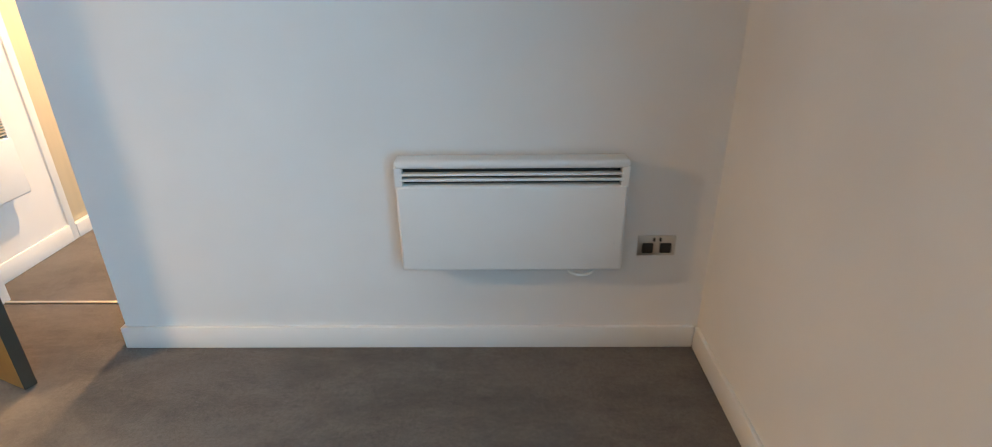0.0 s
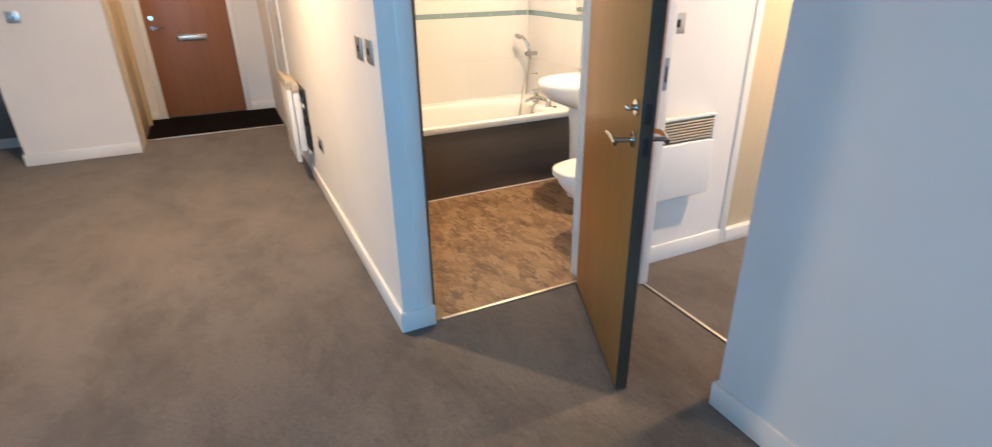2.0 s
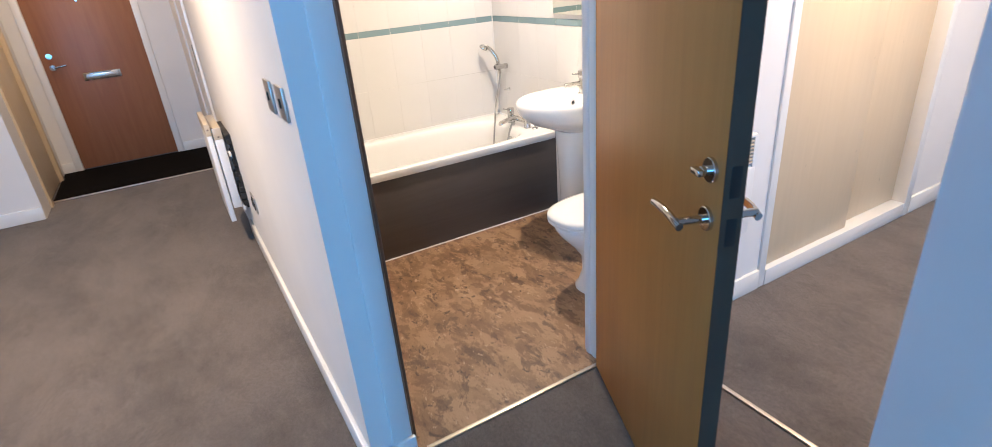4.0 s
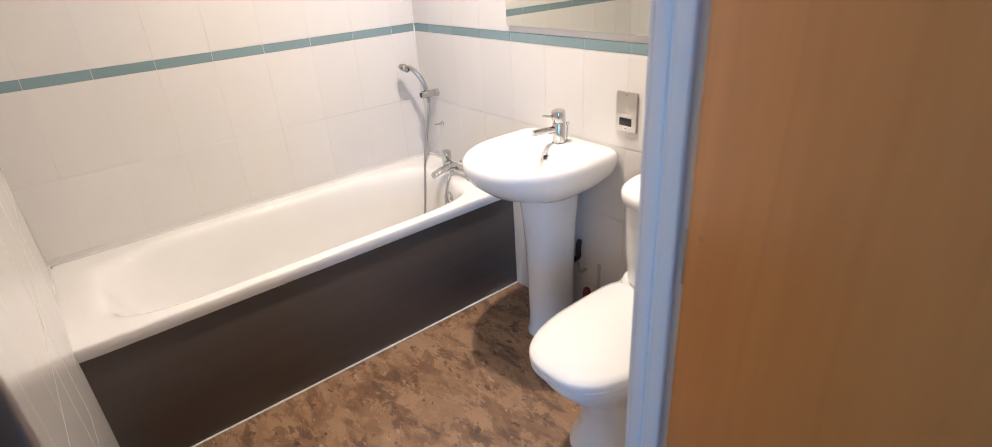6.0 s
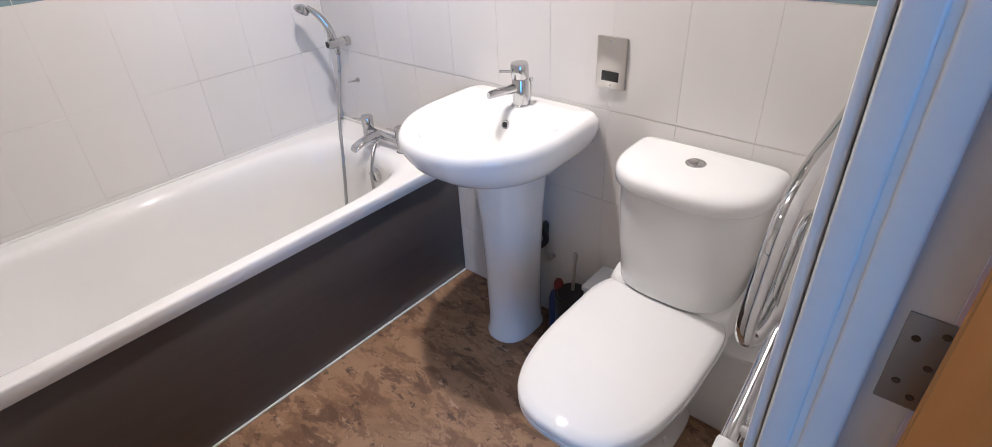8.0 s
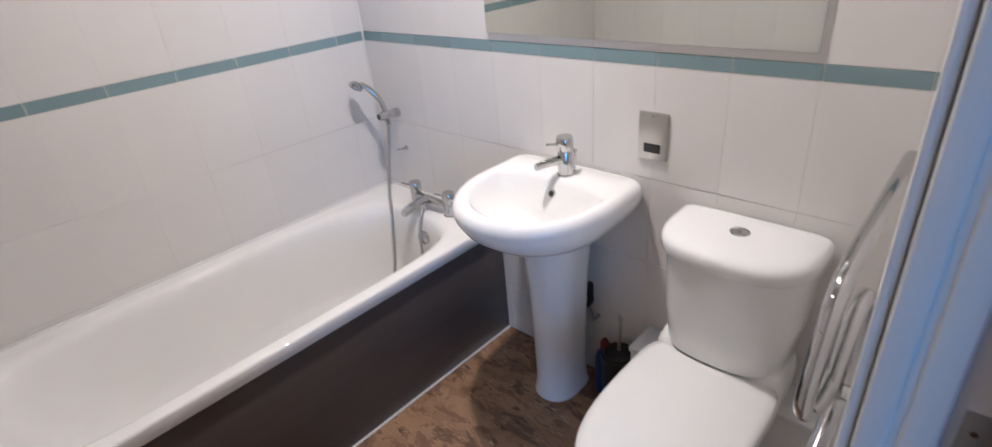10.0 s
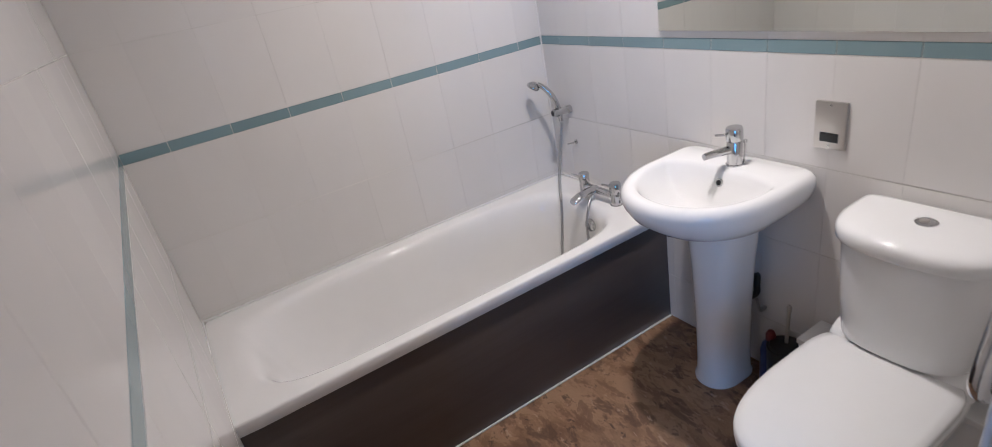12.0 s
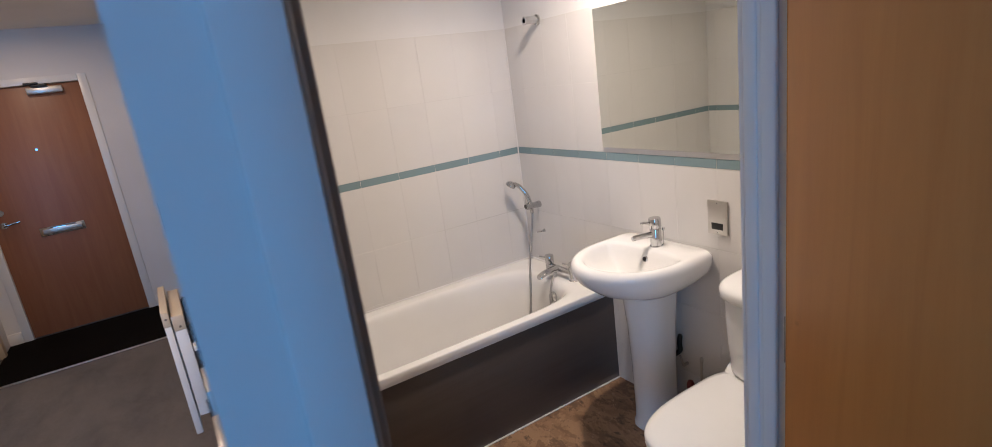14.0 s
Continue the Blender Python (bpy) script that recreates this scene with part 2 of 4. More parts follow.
def thing(name, m, label, category, group="", kind=""):
    ob = new(name)
    ob.matrix_world = m
    ob.empty_display_size = 0.05
    return tagged(ob, label, category, group, kind)


def structure(name, bm, mat, label="", category=""):
    return tagged(part(name, bm, mat), label, category or "wall", "", "structure")


def loft(rings, cap0=True, cap1=True, bm=None):
    bm = bm or bmesh.new()
    vr = [[bm.verts.new(p) for p in r] for r in rings]
    n = len(vr[0])
    for a, b in zip(vr, vr[1:]):
        for i in range(n):
            bm.faces.new((a[i], a[(i + 1) % n], b[(i + 1) % n], b[i]))
    if cap0:
        bm.faces.new(vr[0][::-1])
    if cap1:
        bm.faces.new(vr[-1])
    return bm


def oval(cx, cy, z, hx, front, back, nf=2.0, nb=2.0, count=64):
    """A ring with its front towards -y; nf, nb: how square the front and the back are."""
    pts = []
    for i in range(count):
        p = 2 * math.pi * i / count
        hy, n = (front, nf) if math.sin(p) < 0 else (back, nb)
        c, s = math.cos(p), math.sin(p)
        k = (abs(c) ** n + abs(s) ** n) ** (-1 / n)
        pts.append((cx + hx * c * k, cy + hy * s * k, z))
    return pts


def lathe(profile, at, axis=(0, 0, 1), count=24):
    """A turned solid: profile rows (radius, height) along axis from the place at."""
    q = Vector(axis).normalized().to_track_quat("Z", "Y").to_matrix()
    o = Vector(at)
    rings = [[o + q @ Vector((r * math.cos(2 * math.pi * i / count), r * math.sin(2 * math.pi * i / count), h)) for i in range(count)] for r, h in profile]
    return loft(rings)


def smooth_path(pts, steps=8):
    pts = [Vector(p) for p in pts]
    out = []
    for i in range(len(pts) - 1):
        p0, p1, p2, p3 = pts[max(i - 1, 0)], pts[i], pts[i + 1], pts[min(i + 2, len(pts) - 1)]
        for k in range(steps):
            t = k / steps
            out.append(0.5 * ((2 * p1) + (p2 - p0) * t + (2 * p0 - 5 * p1 + 4 * p2 - p3) * t * t + (3 * p1 - p0 - 3 * p2 + p3) * t ** 3))
    out.append(pts[-1])
    return out


def tube(pts, r, count=12, bm=None):
    pts = [Vector(p) for p in pts]
    rings, up = [], None
    for i, p in enumerate(pts):
        d = (pts[min(i + 1, len(pts) - 1)] - pts[max(i - 1, 0)]).normalized()
        if up is None:
            up = d.orthogonal().normalized()
        up = (up - d * up.dot(d)).normalized()
        side = d.cross(up)
        rad = r[i] if isinstance(r, (list, tuple)) else r
        rings.append([p + rad * (math.cos(2 * math.pi * k / count) * up + math.sin(2 * math.pi * k / count) * side) for k in range(count)])
    return loft(rings, bm=bm)


# ---- plan ----
WA = -1.778      # living-room face of the bathroom's long partition
XD = 2.089      # lobby face of the bathroom's door wall
XI = 1.988       # bathroom face of it
JL, JR = -1.594, -0.828   # clear door opening
HW = -0.893     # face of the heater wall
HX = 3.062      # its end
RX = 5.395       # end wall of the living room
TOP = 2.4
TILE_TOP = 1.825
HY = -3.074     # hall side of the kitchen pier

# floors
structure("floor", box(-3.2, 5.75, -6.1, 2.2, -0.12, 0.0), CARPET, "grey-brown short pile carpet", "floor")
structure("floor_bathroom", box(-0.006, XD - 0.01, -1.706, 0.006, 0.0005, 0.004), VINYL, "mottled brown stone-effect vinyl floor", "floor")
structure("floor_mat_well", box(-3.03, -2.11, HY, WA - 0.012, 0.0005, 0.008), MATBLACK, "black ribbed entrance matting", "mat")
structure("trim_mat_edge", box(-2.112, -2.095, HY, WA - 0.012, 0.0005, 0.010, 0.002), BRASS, "thin metal carpet edge strip", "trim")
structure("trim_threshold_bathroom", box(XD - 0.016, XD + 0.001, JL, JR, 0.0005, 0.008, 0.003), BRASS, "metal threshold strip under the bathroom door", "trim")
structure("trim_threshold_bedroom", box(2.25, 2.995, -0.568, -0.550, 0.0005, 0.008, 0.003), BRASS, "metal threshold strip at the bedroom door", "trim")

# walls
structure("wall_bath_side", box(-0.12, -0.006, -1.706, 0.12, 0, TOP), WALL, "white painted wall above tiling")
structure("wall_basin_side", box(-0.006, XD - 0.005, 0.006, 0.12, 0, TOP), WALL, "white painted wall above tiling")
structure("wall_long", box(-3.03, XD, WA, -1.706, 0, TOP), WALL, "white painted partition wall")
structure("wall_door_side", box(XI, XD, JR + 0.057, 0.006, 0, TOP), WALL, "white painted wall beside the door frame")
structure("wall_door_head", box(XI, XD, -1.706, JR + 0.057, 2.085, TOP), WALL, "white painted wall above the bathroom door")
structure("wall_bedroom_stub", box(XD, 2.205, -0.575, -0.535, 0, TOP), WALL, "white painted wall beside the bedroom door")
structure("wall_bedroom_head", box(2.205, HX, -0.575, -0.535, 2.085, TOP), WALL, "white painted wall above the bedroom door")
structure("wall_heater", box(HX, RX, HW, -0.43, 0, TOP), WALL, "white painted wall behind the heater")
structure("wall_end", box(RX, RX + 0.15, -2.85, 0.2, 0, TOP), WALL, "white painted end wall")
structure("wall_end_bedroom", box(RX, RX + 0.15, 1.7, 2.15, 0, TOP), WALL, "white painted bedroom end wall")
structure("wall_end_bedroom_sill", box(RX, RX + 0.15, 0.2, 1.7, 0, 0.9), WALL, "white painted wall under the added bedroom window")
structure("wall_end_bedroom_head", box(RX, RX + 0.15, 0.2, 1.7, 2.1, TOP), WALL, "white painted wall above the added bedroom window")
structure("wall_end_far", box(RX, RX + 0.15, -6.1, -5.05, 0, TOP), WALL, "white painted end wall")
structure("wall_end_sill", box(RX, RX + 0.15, -5.05, -2.85, 0, 0.5), WALL, "white painted wall under the window")
structure("wall_end_head", box(RX, RX + 0.15, -5.05, -2.85, 2.25, TOP), WALL, "white painted wall above the window")
structure("wall_bedroom_side_head", box(1.99, XD - 0.005, 0.12, 1.46, 2.1, TOP), WALL, "white painted wall above the wardrobe")
structure("wall_bedroom_side_end", box(1.99, XD - 0.005, 1.46, 1.83, 0, TOP), WALL, "white painted bedroom wall")
structure("wall_bedroom_back", box(1.4, RX, 1.83, 1.97, 0, TOP), WALL, "white painted bedroom wall")
structure("wall_wardrobe_back", box(1.4, 1.45, 0.12, 1.83, 0, TOP), WALL, "white painted wall behind the wardrobe")
structure("wall_front", box(-3.18, -3.03, -5.9, -2.937, 0, TOP), WALL, "white painted entrance wall")
structure("wall_front_side", box(-3.18, -3.03, -2.075, -1.706, 0, TOP), WALL, "white painted entrance wall")
structure("wall_front_head", box(-3.18, -3.03, -2.937, -2.075, 2.0, TOP), WALL, "white painted wall above the front door")
structure("wall_hall", box(-1.96, -1.69, -3.925, HY, 0, TOP), WALL, "white painted pier between hall and kitchen")
structure("wall_hall_end", box(-3.03, -2.82, HY - 0.08, HY, 0, TOP), WALL, "white painted hall wall")
structure("wall_hall_head", box(-2.82, -1.96, HY - 0.08, HY, 2.05, TOP), WALL, "white painted wall above the hall cupboard")
structure("wall_back", box(-3.18, RX, -6.1, -5.95, 0, TOP), WALL, "white painted back wall")
structure("ceiling", box(-3.2, 5.75, -6.1, 2.2, TOP, TOP + 0.1), CEIL, "plain white ceiling", "ceiling")


def window(name, x, y0, y1, z0, z1):
    w = thing(name, pose(x, (y0 + y1) / 2, z0), "white framed two-pane window", "window", "", "structure")
    inv = w.matrix_world.inverted()
    mid = (y0 + y1) / 2
    for a, b in ((y0, y0 + 0.06), (y1 - 0.06, y1), (mid - 0.04, mid + 0.04)):
        part("window_frame", box(x - 0.03, x + 0.03, a, b, z0, z1, 0.006), TRIM, w, m=inv)
    for a, b in ((z0, z0 + 0.06), (z1 - 0.06, z1)):
        part("window_frame", box(x - 0.028, x + 0.028, y0 + 0.06, y1 - 0.06, a, b, 0.006), TRIM, w, m=inv)
    for a, b in ((y0 + 0.05, mid - 0.03), (mid + 0.03, y1 - 0.05)):
        p = part("pane", box(x - 0.004, x + 0.004, a, b, z0 + 0.05, z1 - 0.05), GLASS, w, m=inv)
        p.visible_shadow = False


window("window_1", RX + 0.09, -5.05, -2.85, 0.5, 2.25)
# Unseen bedroom window, added so the daylight lamp has an opening
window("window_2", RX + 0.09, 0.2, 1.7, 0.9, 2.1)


# skirting boards
def skirting(name, x0, x1, y0, y1):
    structure(name, box(x0, x1, y0, y1, 0, 0.10, 0.004), TRIM, "white painted skirting board", "skirting")


skirting("baseboard_long", -0.30, XD + 0.016, WA - 0.016, WA + 0.001)
skirting("baseboard_corner", XD - 0.001, XD + 0.0155, WA - 0.0155, JL - 0.037)
skirting("baseboard_heater", HX - 0.016, RX - 0.016, HW - 0.016, HW + 0.001)
skirting("baseboard_heater_return", HX - 0.0155, HX + 0.001, HW - 0.0155, -0.575)
skirting("baseboard_end", RX - 0.016, RX + 0.001, -5.9, HW - 0.016)
skirting("baseboard_bedroom", XD - 0.006, XD + 0.011, -0.53, 0.12)
skirting("baseboard_bedroom_end", XD - 0.006, XD + 0.011, 1.47, 1.82)
skirting("baseboard_bedroom_back", XD - 0.006, RX - 0.1, 1.814, 1.831)
skirting("baseboard_pier", -1.691, -1.674, -3.925, HY)
skirting("baseboard_pier_side", -1.96, -1.675, -3.941, -3.924)
skirting("baseboard_front", -3.031, -3.014, -2.03, WA)
skirting("baseboard_front_far", -3.031, -3.014, HY, -2.98)


# ---- bathroom door ----
def door_frame():
    f = thing("door_1", pose(XD, (JL + JR) / 2, 0), "white painted timber door frame of the bathroom", "door frame", "", "structure")
    inv = f.matrix_world.inverted()
    L, R = JL - 0.044, JR + 0.012
    slant = box(XI - 0.003, XD + 0.008, -1.7055, L, 0, 2.085)
    for v in slant.verts:
        if v.co.x > XD and v.co.y > L - 0.01:
            v.co.x = XD - 0.003
    bmesh.ops.bevel(slant, geom=slant.edges[:], offset=0.003, segments=2, profile=0.5, affect="EDGES")
    part("jamb", slant, TRIM, f, m=inv)
    part("jamb", box(XI - 0.003, XD + 0.003, R, R + 0.044, 0, 2.085, 0.003), TRIM, f, m=inv)
    part("head", box(XI - 0.003, XD + 0.003, L, R, 2.04, 2.085, 0.003), TRIM, f, m=inv)
    # Left stops, lining and bead are dark brown or mid grey; the right stay white
    for a, b, reach, mat in ((XI + 0.0, XI + 0.026, JL - 0.008, DARKBROWN), (XI + 0.0275, XI + 0.060, JL - 0.027, STOPGREY)):
        part("stop", box(a, b, L, reach, 0, 2.04, 0.005, 3), mat, f, "dark door stop", m=inv)
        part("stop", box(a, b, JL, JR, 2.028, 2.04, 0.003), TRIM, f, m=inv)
    part("rebate_lining", box(XI + 0.0605, XD - 0.006, L, L + 0.002, 0, 2.04, 0.0005, 1), DARKBROWN, f, "dark rebate lining", m=inv)
    for a, b in ((XI - 0.001, XI + 0.027), (XI + 0.034, XI + 0.064)):
        part("stop", box(a, b, JR, R, 0, 2.04, 0.004, 3), TRIM, f, m=inv)
    part("stop_gap", box(XI + 0.0268, XI + 0.0342, JR + 0.003, R, 0, 2.04), TRIM, f, m=inv)
    part("bead", box(XI - 0.015, XI - 0.0032, JR + 0.007, JR + 0.06, 0, 2.085, 0.004), TRIM, f, m=inv)
    part("bead", box(XI - 0.016, XI - 0.003, JL - 0.08, JL - 0.018, 0, 2.085, 0.003), DARKBROWN, f, m=inv)
    part("strike_plate", box(XD - 0.034, XD - 0.012, JL - 0.0445, JL - 0.0415, 0.90, 1.13, 0.001), DARKSTEEL, f, "dull steel strike plate", m=inv)
    return f


door_frame()


def lever(parent, side, x, z):
    """A lever handle on the leaf's face; side -1: the bathroom side."""
    y = -0.022 if side < 0 else 0.022
    s = side
    h = part("handle", lathe([(0.0, 0), (0.026, 0), (0.026, 0.006), (0.024, 0.008), (0.0, 0.008)], (x, y, z), (0, s, 0)), CHROME, parent, "satin chrome lever handle")
    part("neck", tube([(x, y + s * 0.006, z), (x, y + s * 0.064, z)], 0.009), CHROME, h)
    pts = smooth_path([(x + 0.010, y + s * 0.063, z - 0.008), (x - 0.035, y + s * 0.066, z + 0.002), (x - 0.085, y + s * 0.064, z + 0.001), (x - 0.14, y + s * 0.054, z - 0.012)], 6)
    bm = bmesh.new()
    rings = []
    for i, p in enumerate(pts):
        d = (pts[min(i + 1, len(pts) - 1)] - pts[max(i - 1, 0)]).normalized()
        u = Vector((-d.z, 0, d.x))
        rings.append([p + u * (0.0095 * math.cos(a)) + Vector((0, 0.0082 * math.sin(a), 0)) for a in [2 * math.pi * k / 14 for k in range(14)]])
    part("grip", loft(rings, bm=bm), CHROME, h)


def bathroom_door():
    d = thing("door_2", pose(2.1004, -0.841, 0, 0, 0, -22.8), "oak veneered bathroom door standing open, dark brown edge", "door", "", "structure")
    w = 0.797
    part("leaf", box(0.0, w, -0.0205, 0.0205, 0.006, 2.03, 0.001), OAK, d, "warm oak veneer door leaf")
    # Latch edge in one even dark brown
    part("edge_lipping", box(w - 0.0005, w + 0.003, -0.022, 0.022, 0.006, 2.03, 0.001), EDGE, d, "dark brown edge lipping")
    part("edge_lipping", box(-0.003, 0.0005, -0.0207, 0.0207, 0.006, 2.03, 0.001), OAK, d, "oak hinge edge lipping")
    for z0, z1 in ((0.935, 0.995), (1.038, 1.103)):
        part("latch_plate", box(w + 0.003, w + 0.0045, -0.011, 0.011, z0, z1, 0.001), BLACK, d, "dark lock face plate")
    lx = w - 0.05
    lever(d, -1, lx, 0.977)
    lever(d, 1, lx, 0.977)
    t = part("thumb_turn", lathe([(0.0, 0), (0.026, 0), (0.026, 0.006), (0.024, 0.008), (0.0, 0.008)], (lx, -0.021, 1.081), (0, -1, 0)), CHROME, d, "chrome privacy turn")
    bm = lathe([(0, 0), (0.010, 0), (0.010, 0.016), (0.008, 0.018), (0, 0.018)], (lx, -0.028, 1.081), (0, -1, 0))
    add_box(bm, lx - 0.017, lx + 0.017, -0.058, -0.044, 1.074, 1.088, 0.003)
    part("turn_knob", bm, CHROME, t)
    part("lock_rose", lathe([(0.0, 0), (0.026, 0), (0.026, 0.006), (0.0, 0.008)], (lx, 0.021, 1.081), (0, 1, 0)), CHROME, d, "chrome release rose")
    for z in (0.25, 1.03, 1.82):
        part("hinge", lathe([(0, 0), (0.006, 0), (0.006, 0.1), (0, 0.1)], (-0.006, 0.016, z - 0.05)), DARKSTEEL, d, "dull steel butt hinge")
    return d


bathroom_door()


def jamb_hinges():
    for z in (0.25, 1.03, 1.82):
        bm = box(XD - 0.027, XD + 0.006, JR + 0.0098, JR + 0.0125, z - 0.055, z + 0.045, 0.001)
        h = thing("hinge_leaf", pose(XD - 0.02, JR, z), "dull steel hinge leaf screwed to the door frame", "hinge", "door hinges", "")
        inv = h.matrix_world.inverted()
        part("plate", bm, DARKSTEEL, h, m=inv)
        for dx, dz in ((-0.012, 0.037), (-0.03, 0.026), (-0.014, 0.0), (-0.03, -0.024), (-0.016, -0.037)):
            part("screw", lathe([(0, 0), (0.0035, 0), (0.003, 0.0008), (0, 0.0008)], (XD + dx + 0.014, JR + 0.0098, z + dz - 0.005), (0, -1, 0), 10), EDGE, h, m=inv)


jamb_hinges()


# ---- bath ----
def bath():
    b = thing("bath", pose(0.35, -0.85, 0), "white enamelled bath with a dark brown side panel", "bath")
    inv = b.matrix_world.inverted() @ Matrix.Scale(0.98, 4, (0, 0, 1))

    def ring(cx, cy, z, hx, f, k, n):
        return oval(cx, cy, z, hx, f, k, n, n, 120)
    tub = loft([
        ring(0.35, -0.85, 0.488, 0.347, 0.846, 0.846, 60), ring(0.35, -0.85, 0.490, 0.3485, 0.8475, 0.8475, 60),
        ring(0.35, -0.85, 0.526, 0.3485, 0.8475, 0.8475, 60), ring(0.35, -0.85, 0.5305, 0.3470, 0.8460, 0.8460, 60), ring(0.35, -0.85, 0.5325, 0.3435, 0.8425, 0.8425, 60),
        ring(0.35, -0.85, 0.533, 0.3395, 0.8385, 0.8385, 55), ring(0.352, -0.851, 0.533, 0.330, 0.825, 0.825, 30),
        ring(0.361, -0.859, 0.5328, 0.300, 0.775, 0.735, 6.0), ring(0.362, -0.86, 0.5315, 0.292, 0.758, 0.725, 5.4), ring(0.362, -0.86, 0.5285, 0.286, 0.743, 0.717, 5.0),
        ring(0.362, -0.86, 0.5235, 0.2805, 0.730, 0.710, 4.7), ring(0.362, -0.86, 0.516, 0.276, 0.719, 0.704, 4.5), ring(0.362, -0.86, 0.505, 0.272, 0.709, 0.699, 4.3),
        ring(0.362, -0.86, 0.485, 0.268, 0.698, 0.692, 4.1), ring(0.362, -0.858, 0.45, 0.263, 0.682, 0.686, 3.9),
        ring(0.362, -0.85, 0.35, 0.250, 0.645, 0.670, 3.6), ring(0.362, -0.83, 0.22, 0.232, 0.565, 0.645, 3.4),
        ring(0.362, -0.82, 0.165, 0.212, 0.515, 0.620, 3.2), ring(0.362, -0.81, 0.145, 0.175, 0.46, 0.575, 3.0),
        ring(0.362, -0.80, 0.14, 0.10, 0.40, 0.45, 3.0)], cap0=False)
    part("tub", tub, ENAMEL, b, "glossy white enamel tub", m=inv)
    part("side_panel", box(0.668, 0.688, -1.698, -0.002, 0.004, 0.497, 0.002), PANEL, b, "dark brown wood-effect side panel", m=inv)
    bm = box(0.687, 0.695, -1.70, -0.004, 0.004, 0.011, 0.003)
    part("sealant", bm, SEAL, b, "white silicone sealant bead", m=inv)
    bm = box(-0.0, 0.009, -1.70, 0.0, 0.529, 0.540, 0.004)
    add_box(bm, 0.009, 0.70, -0.008, 0.0, 0.529, 0.540, 0.003)
    add_box(bm, 0.009, 0.70, -1.70, -1.692, 0.529, 0.540, 0.003)
    part("sealant", bm, SEAL, b, "white silicone sealant bead", m=inv)
    part("overflow", lathe([(0, 0), (0.030, 0), (0.030, 0.008), (0.024, 0.014), (0.012, 0.016), (0, 0.016)], (0.432, -0.180, 0.452), (0, -1, 0.1)), CHROME, b, "chrome bath overflow", m=inv)
    part("waste", lathe([(0, 0), (0.032, 0), (0.030, 0.004), (0, 0.005)], (0.36, -0.42, 0.140)), CHROME, b, "chrome waste plug", m=inv)
    return b


bath()

structure("trim_corner_sealant", box(0.0002, 0.007, -0.007, -0.0002, 0.531, TILE_TOP, 0.003), SEAL, "white sealant bead in the tiled corner", "trim")


def bath_plug():
    p = thing("bath_plug", pose(0.56, -0.07, 0.5225), "small chrome bath plug lying on the bath rim", "plug")
    part("plug", lathe([(0, 0), (0.019, 0), (0.020, 0.004), (0.016, 0.010), (0.007, 0.013), (0, 0.014)], (0, 0, 0), count=24), CHROME, p)
    part("ring", tube([(0.007 * math.cos(a), 0, 0.017 + 0.007 * math.sin(a)) for a in [2 * math.pi * k / 16 for k in range(17)]], 0.0012, 6), CHROME, p)


bath_plug()


def bath_mixer():
    t = thing("bath_mixer_tap", pose(0.36, -0.09, 0.531), "chrome two-handled bath shower mixer on the bath rim", "tap")
    inv = t.matrix_world.inverted() @ pose(0.028, 0, 0) @ Matrix.Scale(0.98, 4, (0, 0, 1))
    for x in (0.27, 0.47):
        body = lathe([(0, 0), (0.027, 0), (0.027, 0.004), (0.023, 0.006), (0.023, 0.052), (0.0225, 0.054), (0.0225, 0.057), (0.024, 0.059), (0.024, 0.098), (0.021, 0.102), (0, 0.102)], (x, -0.085, 0.531), count=28)
        h = part("pillar", body, CHROME, t, m=inv)
        part("lever_pin", tube([(x - 0.01, -0.09, 0.615), (x - 0.06, -0.105, 0.618)], 0.0045), CHROME, h)
    part("bridge", tube(smooth_path([(0.27, -0.085, 0.572), (0.33, -0.092, 0.575), (0.41, -0.092, 0.575), (0.47, -0.085, 0.572)]), 0.017), CHROME, t, m=inv)
    bm = bmesh.new()
    rings = []
    for k, (y, z, hw, hh) in enumerate(((-0.085, 0.575, 0.026, 0.017), (-0.13, 0.578, 0.025, 0.016), (-0.18, 0.574, 0.024, 0.014), (-0.215, 0.564, 0.022, 0.012), (-0.222, 0.558, 0.018, 0.010))):
        rings.append([(0.35 + hw * math.cos(a), y, z + hh * math.sin(a)) for a in [2 * math.pi * i / 18 for i in range(18)]])
    part("spout", loft(rings, bm=bm), CHROME, t, m=inv)
    part("hose_outlet", lathe([(0, 0), (0.011, 0), (0.011, 0.02), (0.009, 0.03), (0, 0.03)], (0.357, -0.12, 0.565), (0, 0, -1)), CHROME, t, m=inv)
    return t


bath_mixer()


